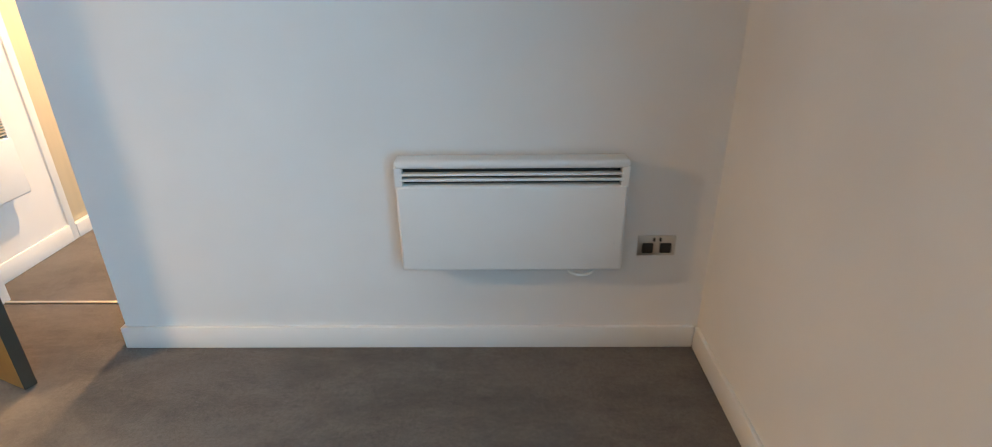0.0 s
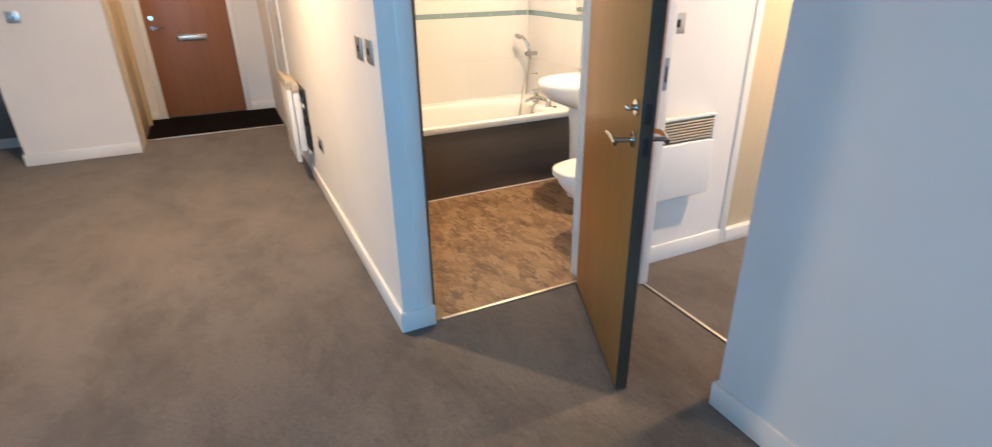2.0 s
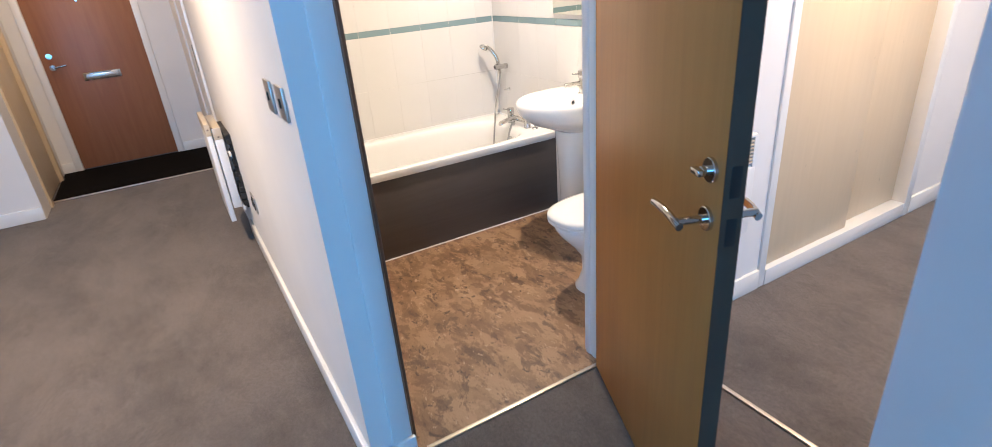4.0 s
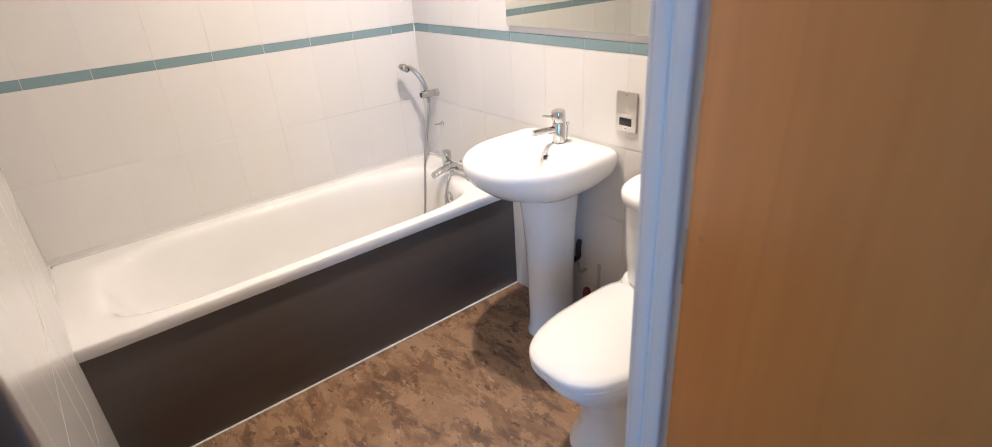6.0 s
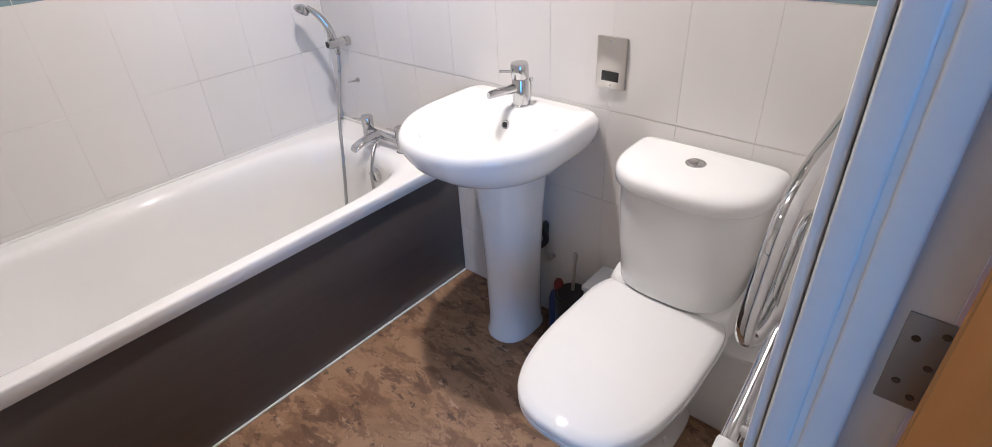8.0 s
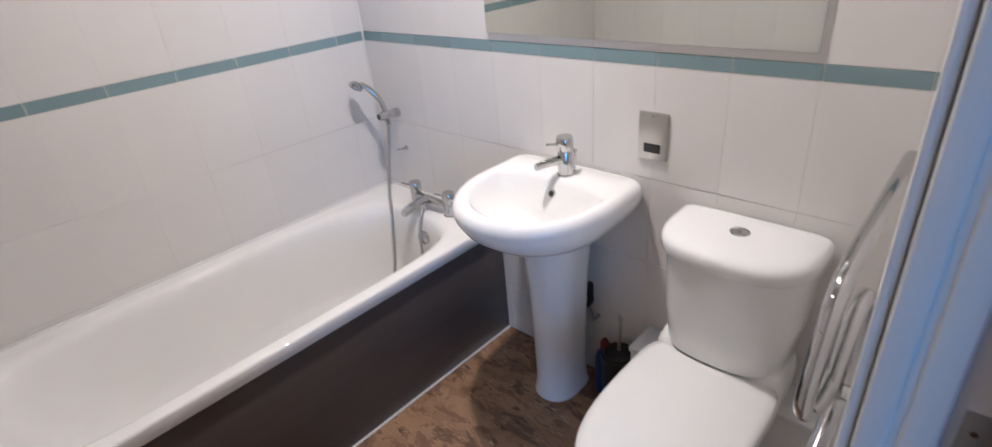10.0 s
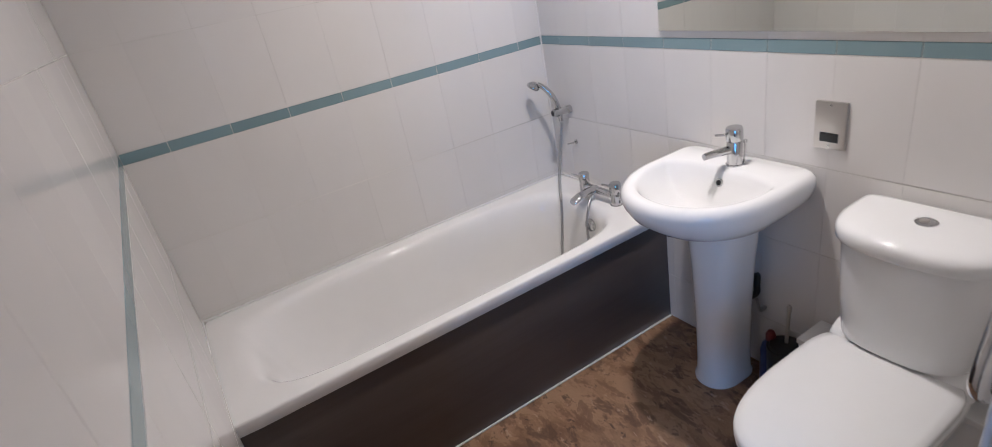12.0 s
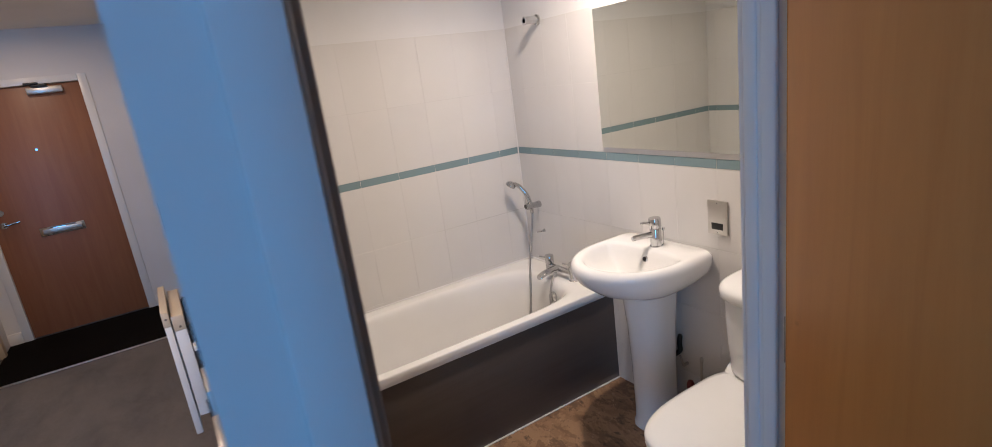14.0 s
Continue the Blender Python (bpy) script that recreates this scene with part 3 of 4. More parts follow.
def shower():
    s = thing("hand_shower", pose(0.14, -0.02, 0.88), "chrome hand shower on its wall holder with a grey metal hose", "shower")
    inv = s.matrix_world.inverted() @ Matrix.Scale(0.983, 4, (0, 0, 1))
    b = part("holder", lathe([(0, 0), (0.019, 0), (0.019, 0.02), (0.017, 0.022), (0.017, 0.05), (0.019, 0.052), (0.019, 0.085), (0.013, 0.09), (0, 0.09)], (0.15, 0.0, 0.885), (-0.15, -1, 0)), CHROME, s, m=inv)
    # Holder is solid; a black disc paints the shade of its hollow end
    part("end_plug", lathe([(0, 0), (0.0125, 0), (0.0125, 0.002), (0, 0.002)], (0.1365, -0.0895, 0.885), (-0.15, -1, 0)), BLACK, s, "black disc for the holder's hollow end", m=inv)
    grip = smooth_path([(0.145, -0.055, 0.842), (0.143, -0.060, 0.90), (0.132, -0.072, 0.955), (0.112, -0.095, 1.000), (0.092, -0.118, 1.024)], 6)
    part("handset", tube(grip, [0.010 + 0.003 * math.sin(i / (len(grip) - 1) * math.pi) for i in range(len(grip))], 14), CHROME, s, m=inv)
    part("spray_head", lathe([(0, -0.012), (0.012, -0.012), (0.026, -0.002), (0.030, 0.006), (0.029, 0.012), (0.024, 0.014), (0, 0.014)], (0.082, -0.130, 1.022), (-0.45, -0.35, -0.85)), CHROME, s, m=inv)
    hose = smooth_path([(0.145, -0.055, 0.845), (0.15, -0.07, 0.78), (0.17, -0.105, 0.69), (0.205, -0.15, 0.60), (0.255, -0.195, 0.50), (0.275, -0.225, 0.38), (0.277, -0.25, 0.25), (0.29, -0.295, 0.168),
                        (0.34, -0.335, 0.152), (0.42, -0.33, 0.158), (0.475, -0.29, 0.19), (0.468, -0.235, 0.32), (0.43, -0.200, 0.45), (0.405, -0.16, 0.525), (0.385, -0.122, 0.555)], 12)
    part("hose", tube(hose, 0.0062, 10), HOSE, s, "flexible grey metal hose", m=inv)
    return s


shower()


def wall_clip():
    c = thing("pipe_clip", pose(0.15, 0, 0.725), "small bare chrome clip on the tiled wall", "clip")
    inv = c.matrix_world.inverted() @ Matrix.Scale(0.983, 4, (0, 0, 1))
    part("base", lathe([(0, 0), (0.011, 0), (0.010, 0.006), (0.005, 0.008), (0.005, 0.022), (0, 0.022)], (0.165, 0.0, 0.728), (0, -1, 0), 14), CHROME, c, m=inv)
    part("arm", tube([(0.165, -0.020, 0.728), (0.14, -0.032, 0.722)], 0.004), CHROME, c, m=inv)
    return c


wall_clip()


def rail_socket():
    c = thing("shower_rail_end", pose(0.30, 0, 1.85), "chrome end socket of a removed shower rail", "rail socket")
    inv = c.matrix_world.inverted() @ Matrix.Scale(0.99, 4, (0, 0, 1))
    part("flange", lathe([(0, 0), (0.026, 0), (0.026, 0.006), (0.019, 0.012), (0.019, 0.075), (0.020, 0.08), (0.012, 0.08), (0.011, 0.05), (0, 0.05)], (0.30, 0.0, 1.85), (0, -1, 0)), CHROME, c, m=inv)
    return c


rail_socket()


# ---- wash basin ----
def basin():
    cx = 1.058
    b = thing("wash_basin", pose(cx, -0.2, 0), "white ceramic pedestal wash basin against the tiled wall", "basin")
    inv = b.matrix_world.inverted() @ Matrix.Scale(0.965, 4, (0, 0, 1))

    def r(z, hw, f, k, cy=-0.19, nf=2.15, nb=11):
        return oval(cx, cy, z, hw, f, k, nf, nb, 96)
    bowl = loft([
        r(0.640, 0.075, 0.07, 0.10, -0.13, 2, 3), r(0.655, 0.098, 0.10, 0.12, -0.13, 2, 3), r(0.69, 0.150, 0.155, 0.155, -0.16, 2, 4), r(0.725, 0.196, 0.215, 0.18, -0.185, 2.1, 5),
        r(0.765, 0.228, 0.258, 0.186), r(0.795, 0.240, 0.276, 0.188), r(0.818, 0.2455, 0.283, 0.188), r(0.838, 0.242, 0.279, 0.188), r(0.850, 0.232, 0.268, 0.184), r(0.853, 0.222, 0.256, 0.180),
        r(0.852, 0.206, 0.240, 0.080, -0.19, 2.15, 3.0), r(0.848, 0.200, 0.233, 0.066, -0.19, 2.15, 2.8), r(0.838, 0.194, 0.226, 0.058, -0.19, 2.15, 2.7), r(0.815, 0.184, 0.214, 0.050, -0.19, 2.1, 2.6),
        r(0.785, 0.162, 0.185, 0.040, -0.195, 2.1, 2.4), r(0.745, 0.120, 0.135, 0.032, -0.205, 2, 2.2), r(0.722, 0.07, 0.07, 0.035, -0.215, 2, 2), r(0.716, 0.025, 0.025, 0.025, -0.22, 2, 2)], cap0=False)
    part("bowl", bowl, CERAMIC, b, "white ceramic bowl", m=inv)
    ped = loft([oval(cx + 0.0, -0.14, z, hx, f, k, 2.3, 5, 48) for z, hx, f, k in
                ((0.004, 0.080, 0.100, 0.095), (0.018, 0.081, 0.100, 0.095), (0.035, 0.075, 0.092, 0.090), (0.10, 0.073, 0.090, 0.088), (0.30, 0.076, 0.092, 0.088), (0.50, 0.084, 0.098, 0.09), (0.60, 0.094, 0.106, 0.092), (0.66, 0.098, 0.110, 0.094))])
    part("pedestal", ped, CERAMIC, b, "white ceramic pedestal", m=inv)
    part("overflow", lathe([(0.0080, 0.001), (0.0135, -0.002), (0.0135, 0.002), (0.0115, 0.004), (0.0080, 0.003)], (cx, -0.1452, 0.807), (0, -1, 0.35)), CHROME, b, "chrome overflow ring", m=inv)
    # Black disc on the closed ring paints the dark of the opening
    part("overflow_hole", lathe([(0, 0.003), (0.0085, 0.003), (0.0085, 0.0042), (0, 0.0042)], (cx, -0.1452, 0.807), (0, -1, 0.35)), BLACK, b, "black disc for the overflow opening", m=inv)
    part("waste", lathe([(0, 0), (0.026, 0), (0.024, 0.004), (0, 0.004)], (cx, -0.22, 0.716)), CHROME, b, "chrome basin waste", m=inv)
    return b


basin()


def basin_tap():
    x, y = 1.068, -0.085
    t = thing("basin_mixer_tap", pose(x, y, 0.853), "chrome single-lever mixer tap on the basin", "tap")
    inv = t.matrix_world.inverted() @ Matrix.Scale(0.965, 4, (0, 0, 1))
    part("body", lathe([(0, -0.002), (0.027, -0.002), (0.027, 0.003), (0.0235, 0.005), (0.0235, 0.078), (0.0225, 0.080), (0, 0.080)], (x, y, 0.853), count=32), CHROME, t, m=inv)
    cap = part("lever_cap", lathe([(0, 0), (0.0245, 0), (0.0255, 0.003), (0.0255, 0.038), (0.023, 0.043), (0, 0.044)], (x, y, 0.936), (0, -0.06, 1), 32), CHROME, t, m=inv)
    part("lever_pin", tube([(x - 0.01, y - 0.018, 0.957), (x - 0.03, y - 0.052, 0.962)], 0.0042), CHROME, cap)
    d = Vector((-0.32, -0.95, 0)).normalized()
    n = Vector((-d.y, d.x, 0))
    rings = []
    for s, hw, zt, zb in ((0.0, 0.013, 0.922, 0.892), (0.06, 0.0125, 0.920, 0.894), (0.098, 0.012, 0.917, 0.894), (0.106, 0.011, 0.914, 0.893)):
        c = Vector((x, y, (zt + zb) / 2)) + d * s
        rings.append([c + n * (hw * math.cos(a)) + Vector((0, 0, (zt - zb) / 2 * math.sin(a))) for a in [2 * math.pi * i / 18 for i in range(18)]])
    part("spout", loft(rings), CHROME, t, m=inv)
    part("pop_up_rod", tube([(x + 0.012, y + 0.03, 0.853), (x + 0.012, y + 0.034, 0.92)], 0.003), CHROME, t, m=inv)
    part("rod_knob", lathe([(0, 0), (0.006, 0), (0.006, 0.01), (0, 0.01)], (x + 0.012, y + 0.034, 0.918), count=12), CHROME, t, m=inv)
    return t


basin_tap()


# ---- toilet ----
def toilet():
    cx = 1.612
    t = thing("toilet", pose(cx, -0.35, 0), "white close-coupled toilet with its lid closed", "toilet")
    inv = t.matrix_world.inverted() @ Matrix.Scale(0.948, 4, (0, 0, 1))

    def r(z, hw, f, k, cy, nf=2.2, nb=4, c=cx):
        return oval(c, cy, z, hw, f, k, nf, nb, 80)
    pan = loft([r(0.004, 0.118, 0.235, 0.22, -0.32, 2.6, 6), r(0.02, 0.118, 0.235, 0.22, -0.32, 2.6, 6), r(0.035, 0.108, 0.222, 0.22, -0.32, 2.5, 6), r(0.10, 0.098, 0.20, 0.22, -0.32, 2.4, 6),
                r(0.19, 0.104, 0.205, 0.225, -0.32, 2.3, 6), r(0.26, 0.128, 0.245, 0.23, -0.33, 2.2, 6), r(0.32, 0.156, 0.29, 0.24, -0.34, 2.2, 6), r(0.37, 0.174, 0.315, 0.25, -0.35, 2.2, 6), r(0.402, 0.177, 0.318, 0.25, -0.35, 2.2, 6), r(0.408, 0.170, 0.31, 0.245, -0.35, 2.2, 6)])
    part("pan", pan, CERAMIC, t, "white ceramic pan", m=inv)
    seat = loft([r(0.409, 0.170, 0.318, 0.16, -0.36, 2.75, 6), r(0.411, 0.180, 0.328, 0.165, -0.36, 2.75, 6), r(0.424, 0.182, 0.330, 0.167, -0.36, 2.75, 6), r(0.428, 0.178, 0.326, 0.165, -0.36, 2.75, 6)])
    part("seat", seat, PLASTIC, t, "white plastic seat ring", m=inv)
    lid = loft([r(0.429, 0.178, 0.326, 0.205, -0.36, 2.75, 5), r(0.430, 0.181, 0.330, 0.208, -0.36, 2.75, 5), r(0.444, 0.182, 0.331, 0.209, -0.36, 2.75, 5), r(0.453, 0.178, 0.326, 0.205, -0.36, 2.75, 5), r(0.460, 0.160, 0.305, 0.195, -0.36, 2.75, 4), r(0.467, 0.12, 0.25, 0.16, -0.36, 2.3, 3.5), r(0.471, 0.06, 0.15, 0.10, -0.36, 2.2, 3), r(0.472, 0.02, 0.05, 0.04, -0.36, 2.2, 3)])
    part("lid", lid, CERAMIC, t, "glossy white closed lid", m=inv)
    saddle = loft([r(0.40, 0.172, 0.10, 0.10, -0.115, 4, 6), r(0.455, 0.170, 0.09, 0.10, -0.115, 4, 6), r(0.475, 0.163, 0.075, 0.10, -0.115, 4, 6)])
    part("shelf", saddle, CERAMIC, t, "white ceramic ledge under the cistern", m=inv)
    cis = loft([r(0.47, 0.150, 0.150, 0.055, -0.062, 3.0, 10), r(0.478, 0.156, 0.158, 0.056, -0.062, 3.0, 10), r(0.60, 0.168, 0.166, 0.056, -0.062, 3.0, 10), r(0.786, 0.178, 0.169, 0.056, -0.062, 3.0, 10)])
    part("cistern", cis, CERAMIC, t, "white ceramic bow-fronted cistern", m=inv)
    lid2 = loft([r(0.7862, 0.176, 0.166, 0.056, -0.062, 3.0, 10), r(0.7866, 0.190, 0.184, 0.058, -0.062, 2.9, 10), r(0.789, 0.1915, 0.1855, 0.058, -0.062, 2.9, 10), r(0.814, 0.1915, 0.1855, 0.058, -0.062, 2.9, 10), r(0.824, 0.188, 0.181, 0.057, -0.062, 2.85, 9), r(0.831, 0.180, 0.171, 0.055, -0.062, 2.8, 9), r(0.836, 0.168, 0.156, 0.05, -0.062, 2.7, 8), r(0.839, 0.11, 0.10, 0.04, -0.062, 2.6, 6)])
    part("cistern_lid", lid2, CERAMIC, t, "white ceramic cistern lid", m=inv)
    f = part("flush_button", lathe([(0, 0), (0.024, 0), (0.024, 0.003), (0.021, 0.005), (0.020, 0.003), (0, 0.003)], (cx - 0.002, -0.108, 0.838), count=32), CHROME, t, "chrome dual flush button", m=inv)
    part("button_half", lathe([(0, 0), (0.011, 0), (0.010, 0.003), (0, 0.0035)], (cx - 0.008, -0.105, 0.841), count=20), STEEL, f)
    for x in (-0.095, 0.095):
        part("floor_cap", lathe([(0, 0), (0.010, 0), (0.009, 0.008), (0, 0.012)], (cx + x * 1.05, -0.30, 0.07), (x, 0, 0.1), 14), PLASTIC, t, "white fixing cap", m=inv)
    return t


toilet()


def boxing():
    b = thing("pipe_boxing", pose(1.65, -0.055, 0), "low white painted pipe boxing behind the toilet", "boxing")
    inv = b.matrix_world.inverted()
    part("front", box(1.335, XI - 0.001, -0.128, -0.1145, 0.004, 0.292, 0.002), TRIM, b, m=inv)
    part("top", box(1.33, XI - 0.001, -0.134, -0.001, 0.292, 0.310, 0.003), TRIM, b, m=inv)
    part("end", box(1.335, 1.349, -0.114, -0.001, 0.004, 0.292, 0.002), TRIM, b, m=inv)
    return b


boxing()


def cleaning_things():
    p = thing("toilet_brush", pose(1.262, -0.075, 0.004), "black toilet brush in a black pot behind the basin", "toilet brush")
    inv = p.matrix_world.inverted()
    part("pot", lathe([(0, 0), (0.050, 0), (0.054, 0.01), (0.058, 0.17), (0.060, 0.20), (0.056, 0.202), (0.05, 0.18), (0, 0.17)], (1.262, -0.075, 0.004), count=28), BLACK, p, m=inv)
    part("brush_lid", lathe([(0, 0), (0.055, 0), (0.05, 0.012), (0.015, 0.022), (0, 0.022)], (1.262, -0.075, 0.200), count=24), BLACK, p, m=inv)
    part("handle", lathe([(0, 0), (0.006, 0), (0.006, 0.13), (0.008, 0.14), (0.008, 0.15), (0.004, 0.158), (0, 0.158)], (1.262, -0.075, 0.215), (0.03, 0, 1), 14), STEEL, p, "steel brush handle", m=inv)
    c = thing("cleaner_bottle", pose(1.206, -0.075, 0.004), "dark blue cleaner bottle with a red cap", "bottle")
    inv = c.matrix_world.inverted()
    part("bottle", loft([oval(1.206, -0.075, 0.004 + z, a, b, b, 2.6, 2.6, 24) for z, a, b in ((0, 0.030, 0.022), (0.01, 0.033, 0.024), (0.150, 0.033, 0.024), (0.180, 0.026, 0.020), (0.192, 0.016, 0.016), (0.200, 0.015, 0.015))]), BLUE, c, m=inv)
    part("cap", lathe([(0, 0), (0.016, 0), (0.0165, 0.022), (0.012, 0.032), (0.010, 0.036), (0, 0.036)], (1.206, -0.075, 0.202), count=18), RED, c, "red plastic cap", m=inv)


cleaning_things()


def basin_pipes():
    b = thing("basin_trap", pose(1.14, -0.05, 0.3), "dark plastic waste trap and valve behind the pedestal", "pipe")
    inv = b.matrix_world.inverted()
    part("trap", tube(smooth_path([(1.10, -0.004, 0.385), (1.112, -0.02, 0.385), (1.116, -0.028, 0.365), (1.116, -0.028, 0.33), (1.10, -0.04, 0.31)]), 0.011), BLACK, b, m=inv)
    part("valve", tube([(1.135, -0.003, 0.265), (1.135, -0.03, 0.265)], 0.007), HOSE, b, "small metal isolating valve", m=inv)
    part("supply_pipe", tube([(1.133, -0.03, 0.262), (1.122, -0.035, 0.31)], 0.005), HOSE, b, m=inv)


basin_pipes()


def fold_rail():
    g = thing("grab_rail", pose(XI, -0.4, 0.8), "polished chrome grab rails fixed beside the toilet", "grab rail")
    inv = g.matrix_world.inverted()
    x = 1.90
    arm = smooth_path([(x, -0.045, 1.028), (x, -0.15, 1.022), (x, -0.30, 1.008), (x, -0.43, 0.998), (x, -0.505, 0.975), (x, -0.552, 0.93), (x, -0.574, 0.87), (x, -0.592, 0.81), (x + 0.003, -0.592, 0.782),
                       (x + 0.010, -0.575, 0.775), (x + 0.018, -0.555, 0.795), (x + 0.022, -0.538, 0.825), (x + 0.024, -0.528, 0.85)], 8)
    part("upper_loop", tube([arm[0] + Vector((0, 0.015, 0.001))] + [arm[0] + Vector((0, 0.011, 0.001))] + arm, [0.004, 0.0105] + [0.0150] * len(arm), 16), CHROME, g, "chrome tube loop", m=inv)
    q = 1.925
    leg = smooth_path([(q, -0.545, 0.80), (q, -0.525, 0.86), (q, -0.485, 0.915), (q, -0.44, 0.925), (q, -0.405, 0.895), (q, -0.385, 0.83), (q, -0.405, 0.745), (q, -0.50, 0.665), (q, -0.63, 0.585)], 8)
    part("lower_tube", tube(leg, 0.0150, 16), CHROME, g, "chrome lower tube", m=inv)
    for y, z in ((-0.535, 0.80), (-0.39, 0.855), (-0.605, 0.600)):
        s = part("bracket", tube([(q, y, z), (XI - 0.004, y + 0.01, z)], [0.014, 0.009]), CHROME, g, m=inv)
        part("flange", lathe([(0, 0), (0.022, 0), (0.022, 0.004), (0.014, 0.012), (0, 0.012)], (XI, y + 0.01, z), (-1, 0, 0), 18), CHROME, s)
    part("end_cap", lathe([(0, 0), (0.017, 0), (0.019, 0.006), (0.019, 0.045), (0.016, 0.05), (0, 0.05)], (q, -0.625, 0.588), (0, -0.72, -0.55), 20), PLASTIC, g, "white rubber end cap", m=inv)
    x = q - 0.001
    part("cord", tube(smooth_path([(x, -0.660, 0.560), (x + 0.002, -0.668, 0.52), (x, -0.668, 0.45), (x, -0.662, 0.36)]), 0.0035, 8), PLASTIC, g, "thin white cord", m=inv)
    return g


fold_rail()


def wall_mirror():
    m = thing("wall_mirror", pose(1.21, 0, 1.52), "large frameless mirror above the basin", "mirror")
    inv = m.matrix_world.inverted()
    part("glass", box(0.709, 1.690, -0.0095, -0.0035, 1.211, 1.816, 0.0008, 1), MIRROR, m, "silvered mirror glass", m=inv)
    part("backing", box(0.708, 1.691, -0.0034, -0.0005, 1.210, 1.817), PLASTIC, m, "pale mirror backing edge", m=inv)
    return m


wall_mirror()


def shaver_socket():
    s = thing("shaver_socket", pose(1.31, 0, 0.98), "brushed steel shaver socket plate on the tiles", "socket")
    inv = s.matrix_world.inverted()
    part("plate", box(1.269, 1.355, -0.010, -0.001, 0.893, 1.028, 0.002), STEEL, s, m=inv)
    part("insert", box(1.287, 1.337, -0.0125, -0.009, 0.914, 0.940, 0.001), BLACK, s, "black two-pin socket insert", m=inv)
    for z in (1.018, 0.903):
        part("screw", lathe([(0, 0), (0.0035, 0), (0.003, 0.001), (0, 0.001)], (1.312, -0.010, z), (0, -1, 0), 10), CHROME, s, m=inv)


shaver_socket()


def downlight(x, y, group):
    d = thing("ceiling_downlight", pose(x, y, TOP), "round white recessed ceiling downlight", "ceiling light", group)
    inv = d.matrix_world.inverted()
    part("bezel", lathe([(0.036, 0), (0.046, 0), (0.045, 0.006), (0.040, 0.010), (0.036, 0.008)], (x, y, TOP), (0, 0, -1), 24), PLASTIC, d, m=inv)
    part("lens", lathe([(0, 0.001), (0.036, 0.001), (0.034, 0.004), (0, 0.004)], (x, y, TOP), (0, 0, -1), 24), GLOW, d, "glowing lamp glass", m=inv)


# The fitting at (2.65, -1.75) is added round the lobby fill
for dx, dy, dg in ((0.97, -0.40, "bathroom downlights"), (0.97, -1.12, "bathroom downlights"), (-2.2, -2.45, "hall downlights"), (0.8, -2.75, "living room downlights"), (2.9, 0.6, "bedroom downlights"), (2.65, -1.75, "living room downlights"), (3.6, -4.2, "living room downlights")):
    downlight(dx, dy, dg)


# ---- living room ----
def panel_heater(name, width, height, depth, label, slots, pitch, lip, recess, fill, slat_finish):
    """A convector panel heater with its back on y = 0, facing -y, standing up from z = 0, x from 0."""
    h = thing(name, Matrix(), label, "heater")
    part("back_box", box(0.015, width - 0.015, -0.055, 0.0, 0.02, height - 0.02, 0.01), PLASTIC, h)
    zt = height - lip
    zb = zt - slots * pitch
    bm = box(0.0, width, -depth, -0.05, 0.0, zb, 0.012, 3)
    part("front_panel", bm, PLASTIC, h, "white enamelled front panel")
    part("top_cap", box(0.0, width, -depth, -0.05, zt, height, 0.012, 3), PLASTIC, h)
    for x0, x1 in ((0.0, 0.025), (width - 0.025, width)):
        part("grille_side", box(x0, x1, -depth + 0.0015, -0.05, zb - 0.004, zt + 0.004), PLASTIC, h)
    part("grille_back", box(0.02, width - 0.02, -depth + 0.03, -depth + 0.034, zb - 0.004, zt + 0.004), recess, h, "coloured sheet behind the grille slats")
    for k in range(1, slots):
        z = zb + k * pitch
        part("slat", box(0.02, width - 0.02, -depth + 0.002, -depth + 0.026, z - pitch * fill, z + pitch * fill, 0.002), slat_finish, h)
    part("bracket", box(width * 0.2, width * 0.8, -0.03, 0.001, height * 0.4, height * 0.6), PLASTIC, h)
    return h


# BLACK sheet paints in the shade inside the grille slots
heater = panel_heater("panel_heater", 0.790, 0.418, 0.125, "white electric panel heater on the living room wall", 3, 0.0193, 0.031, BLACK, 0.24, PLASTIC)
heater.matrix_world = pose(4.248, HW - 0.001, 0.420)
cable = thing("heater_cable", pose(4.9, HW, 0.42), "white heater cable looping under the heater", "cable")
part("cable", tube(smooth_path([(4.84, HW - 0.07, 0.432), (4.86, HW - 0.10, 0.400), (4.90, HW - 0.105, 0.390), (4.94, HW - 0.09, 0.400), (4.96, HW - 0.04, 0.434)]), 0.0065, 8), PLASTIC, cable, m=cable.matrix_world.inverted())
# Cream grille; the warm light its slats catch is put into the colour too
small_heater = panel_heater("panel_heater", 0.405, 0.428, 0.085, "white electric panel heater on the bedroom wall", 8, 0.0145, 0.015, CREAM, 0.26, WORKTOP)
small_heater.matrix_world = pose(XD - 0.004, -0.515, 0.395, 0, 0, 90)


def plate(name, m, w, h, label, category, mat, keys=(), pins=False):
    s = thing(name, m, label, category)
    part("plate", box(-w / 2, w / 2, -0.007, 0.0, -h / 2, h / 2, 0.002), mat, s)
    for kx, kz, kw, kh, km in keys:
        part("rocker", box(kx - kw / 2, kx + kw / 2, -0.0105, -0.006, kz - kh / 2, kz + kh / 2, 0.0015), km, s)
    if pins:
        for ox in (-0.034, 0.034):
            part("socket_insert", box(ox - 0.021, ox + 0.021, -0.0095, -0.0065, -0.028, 0.012, 0.004), BLACK, s, "black socket insert")
    return s


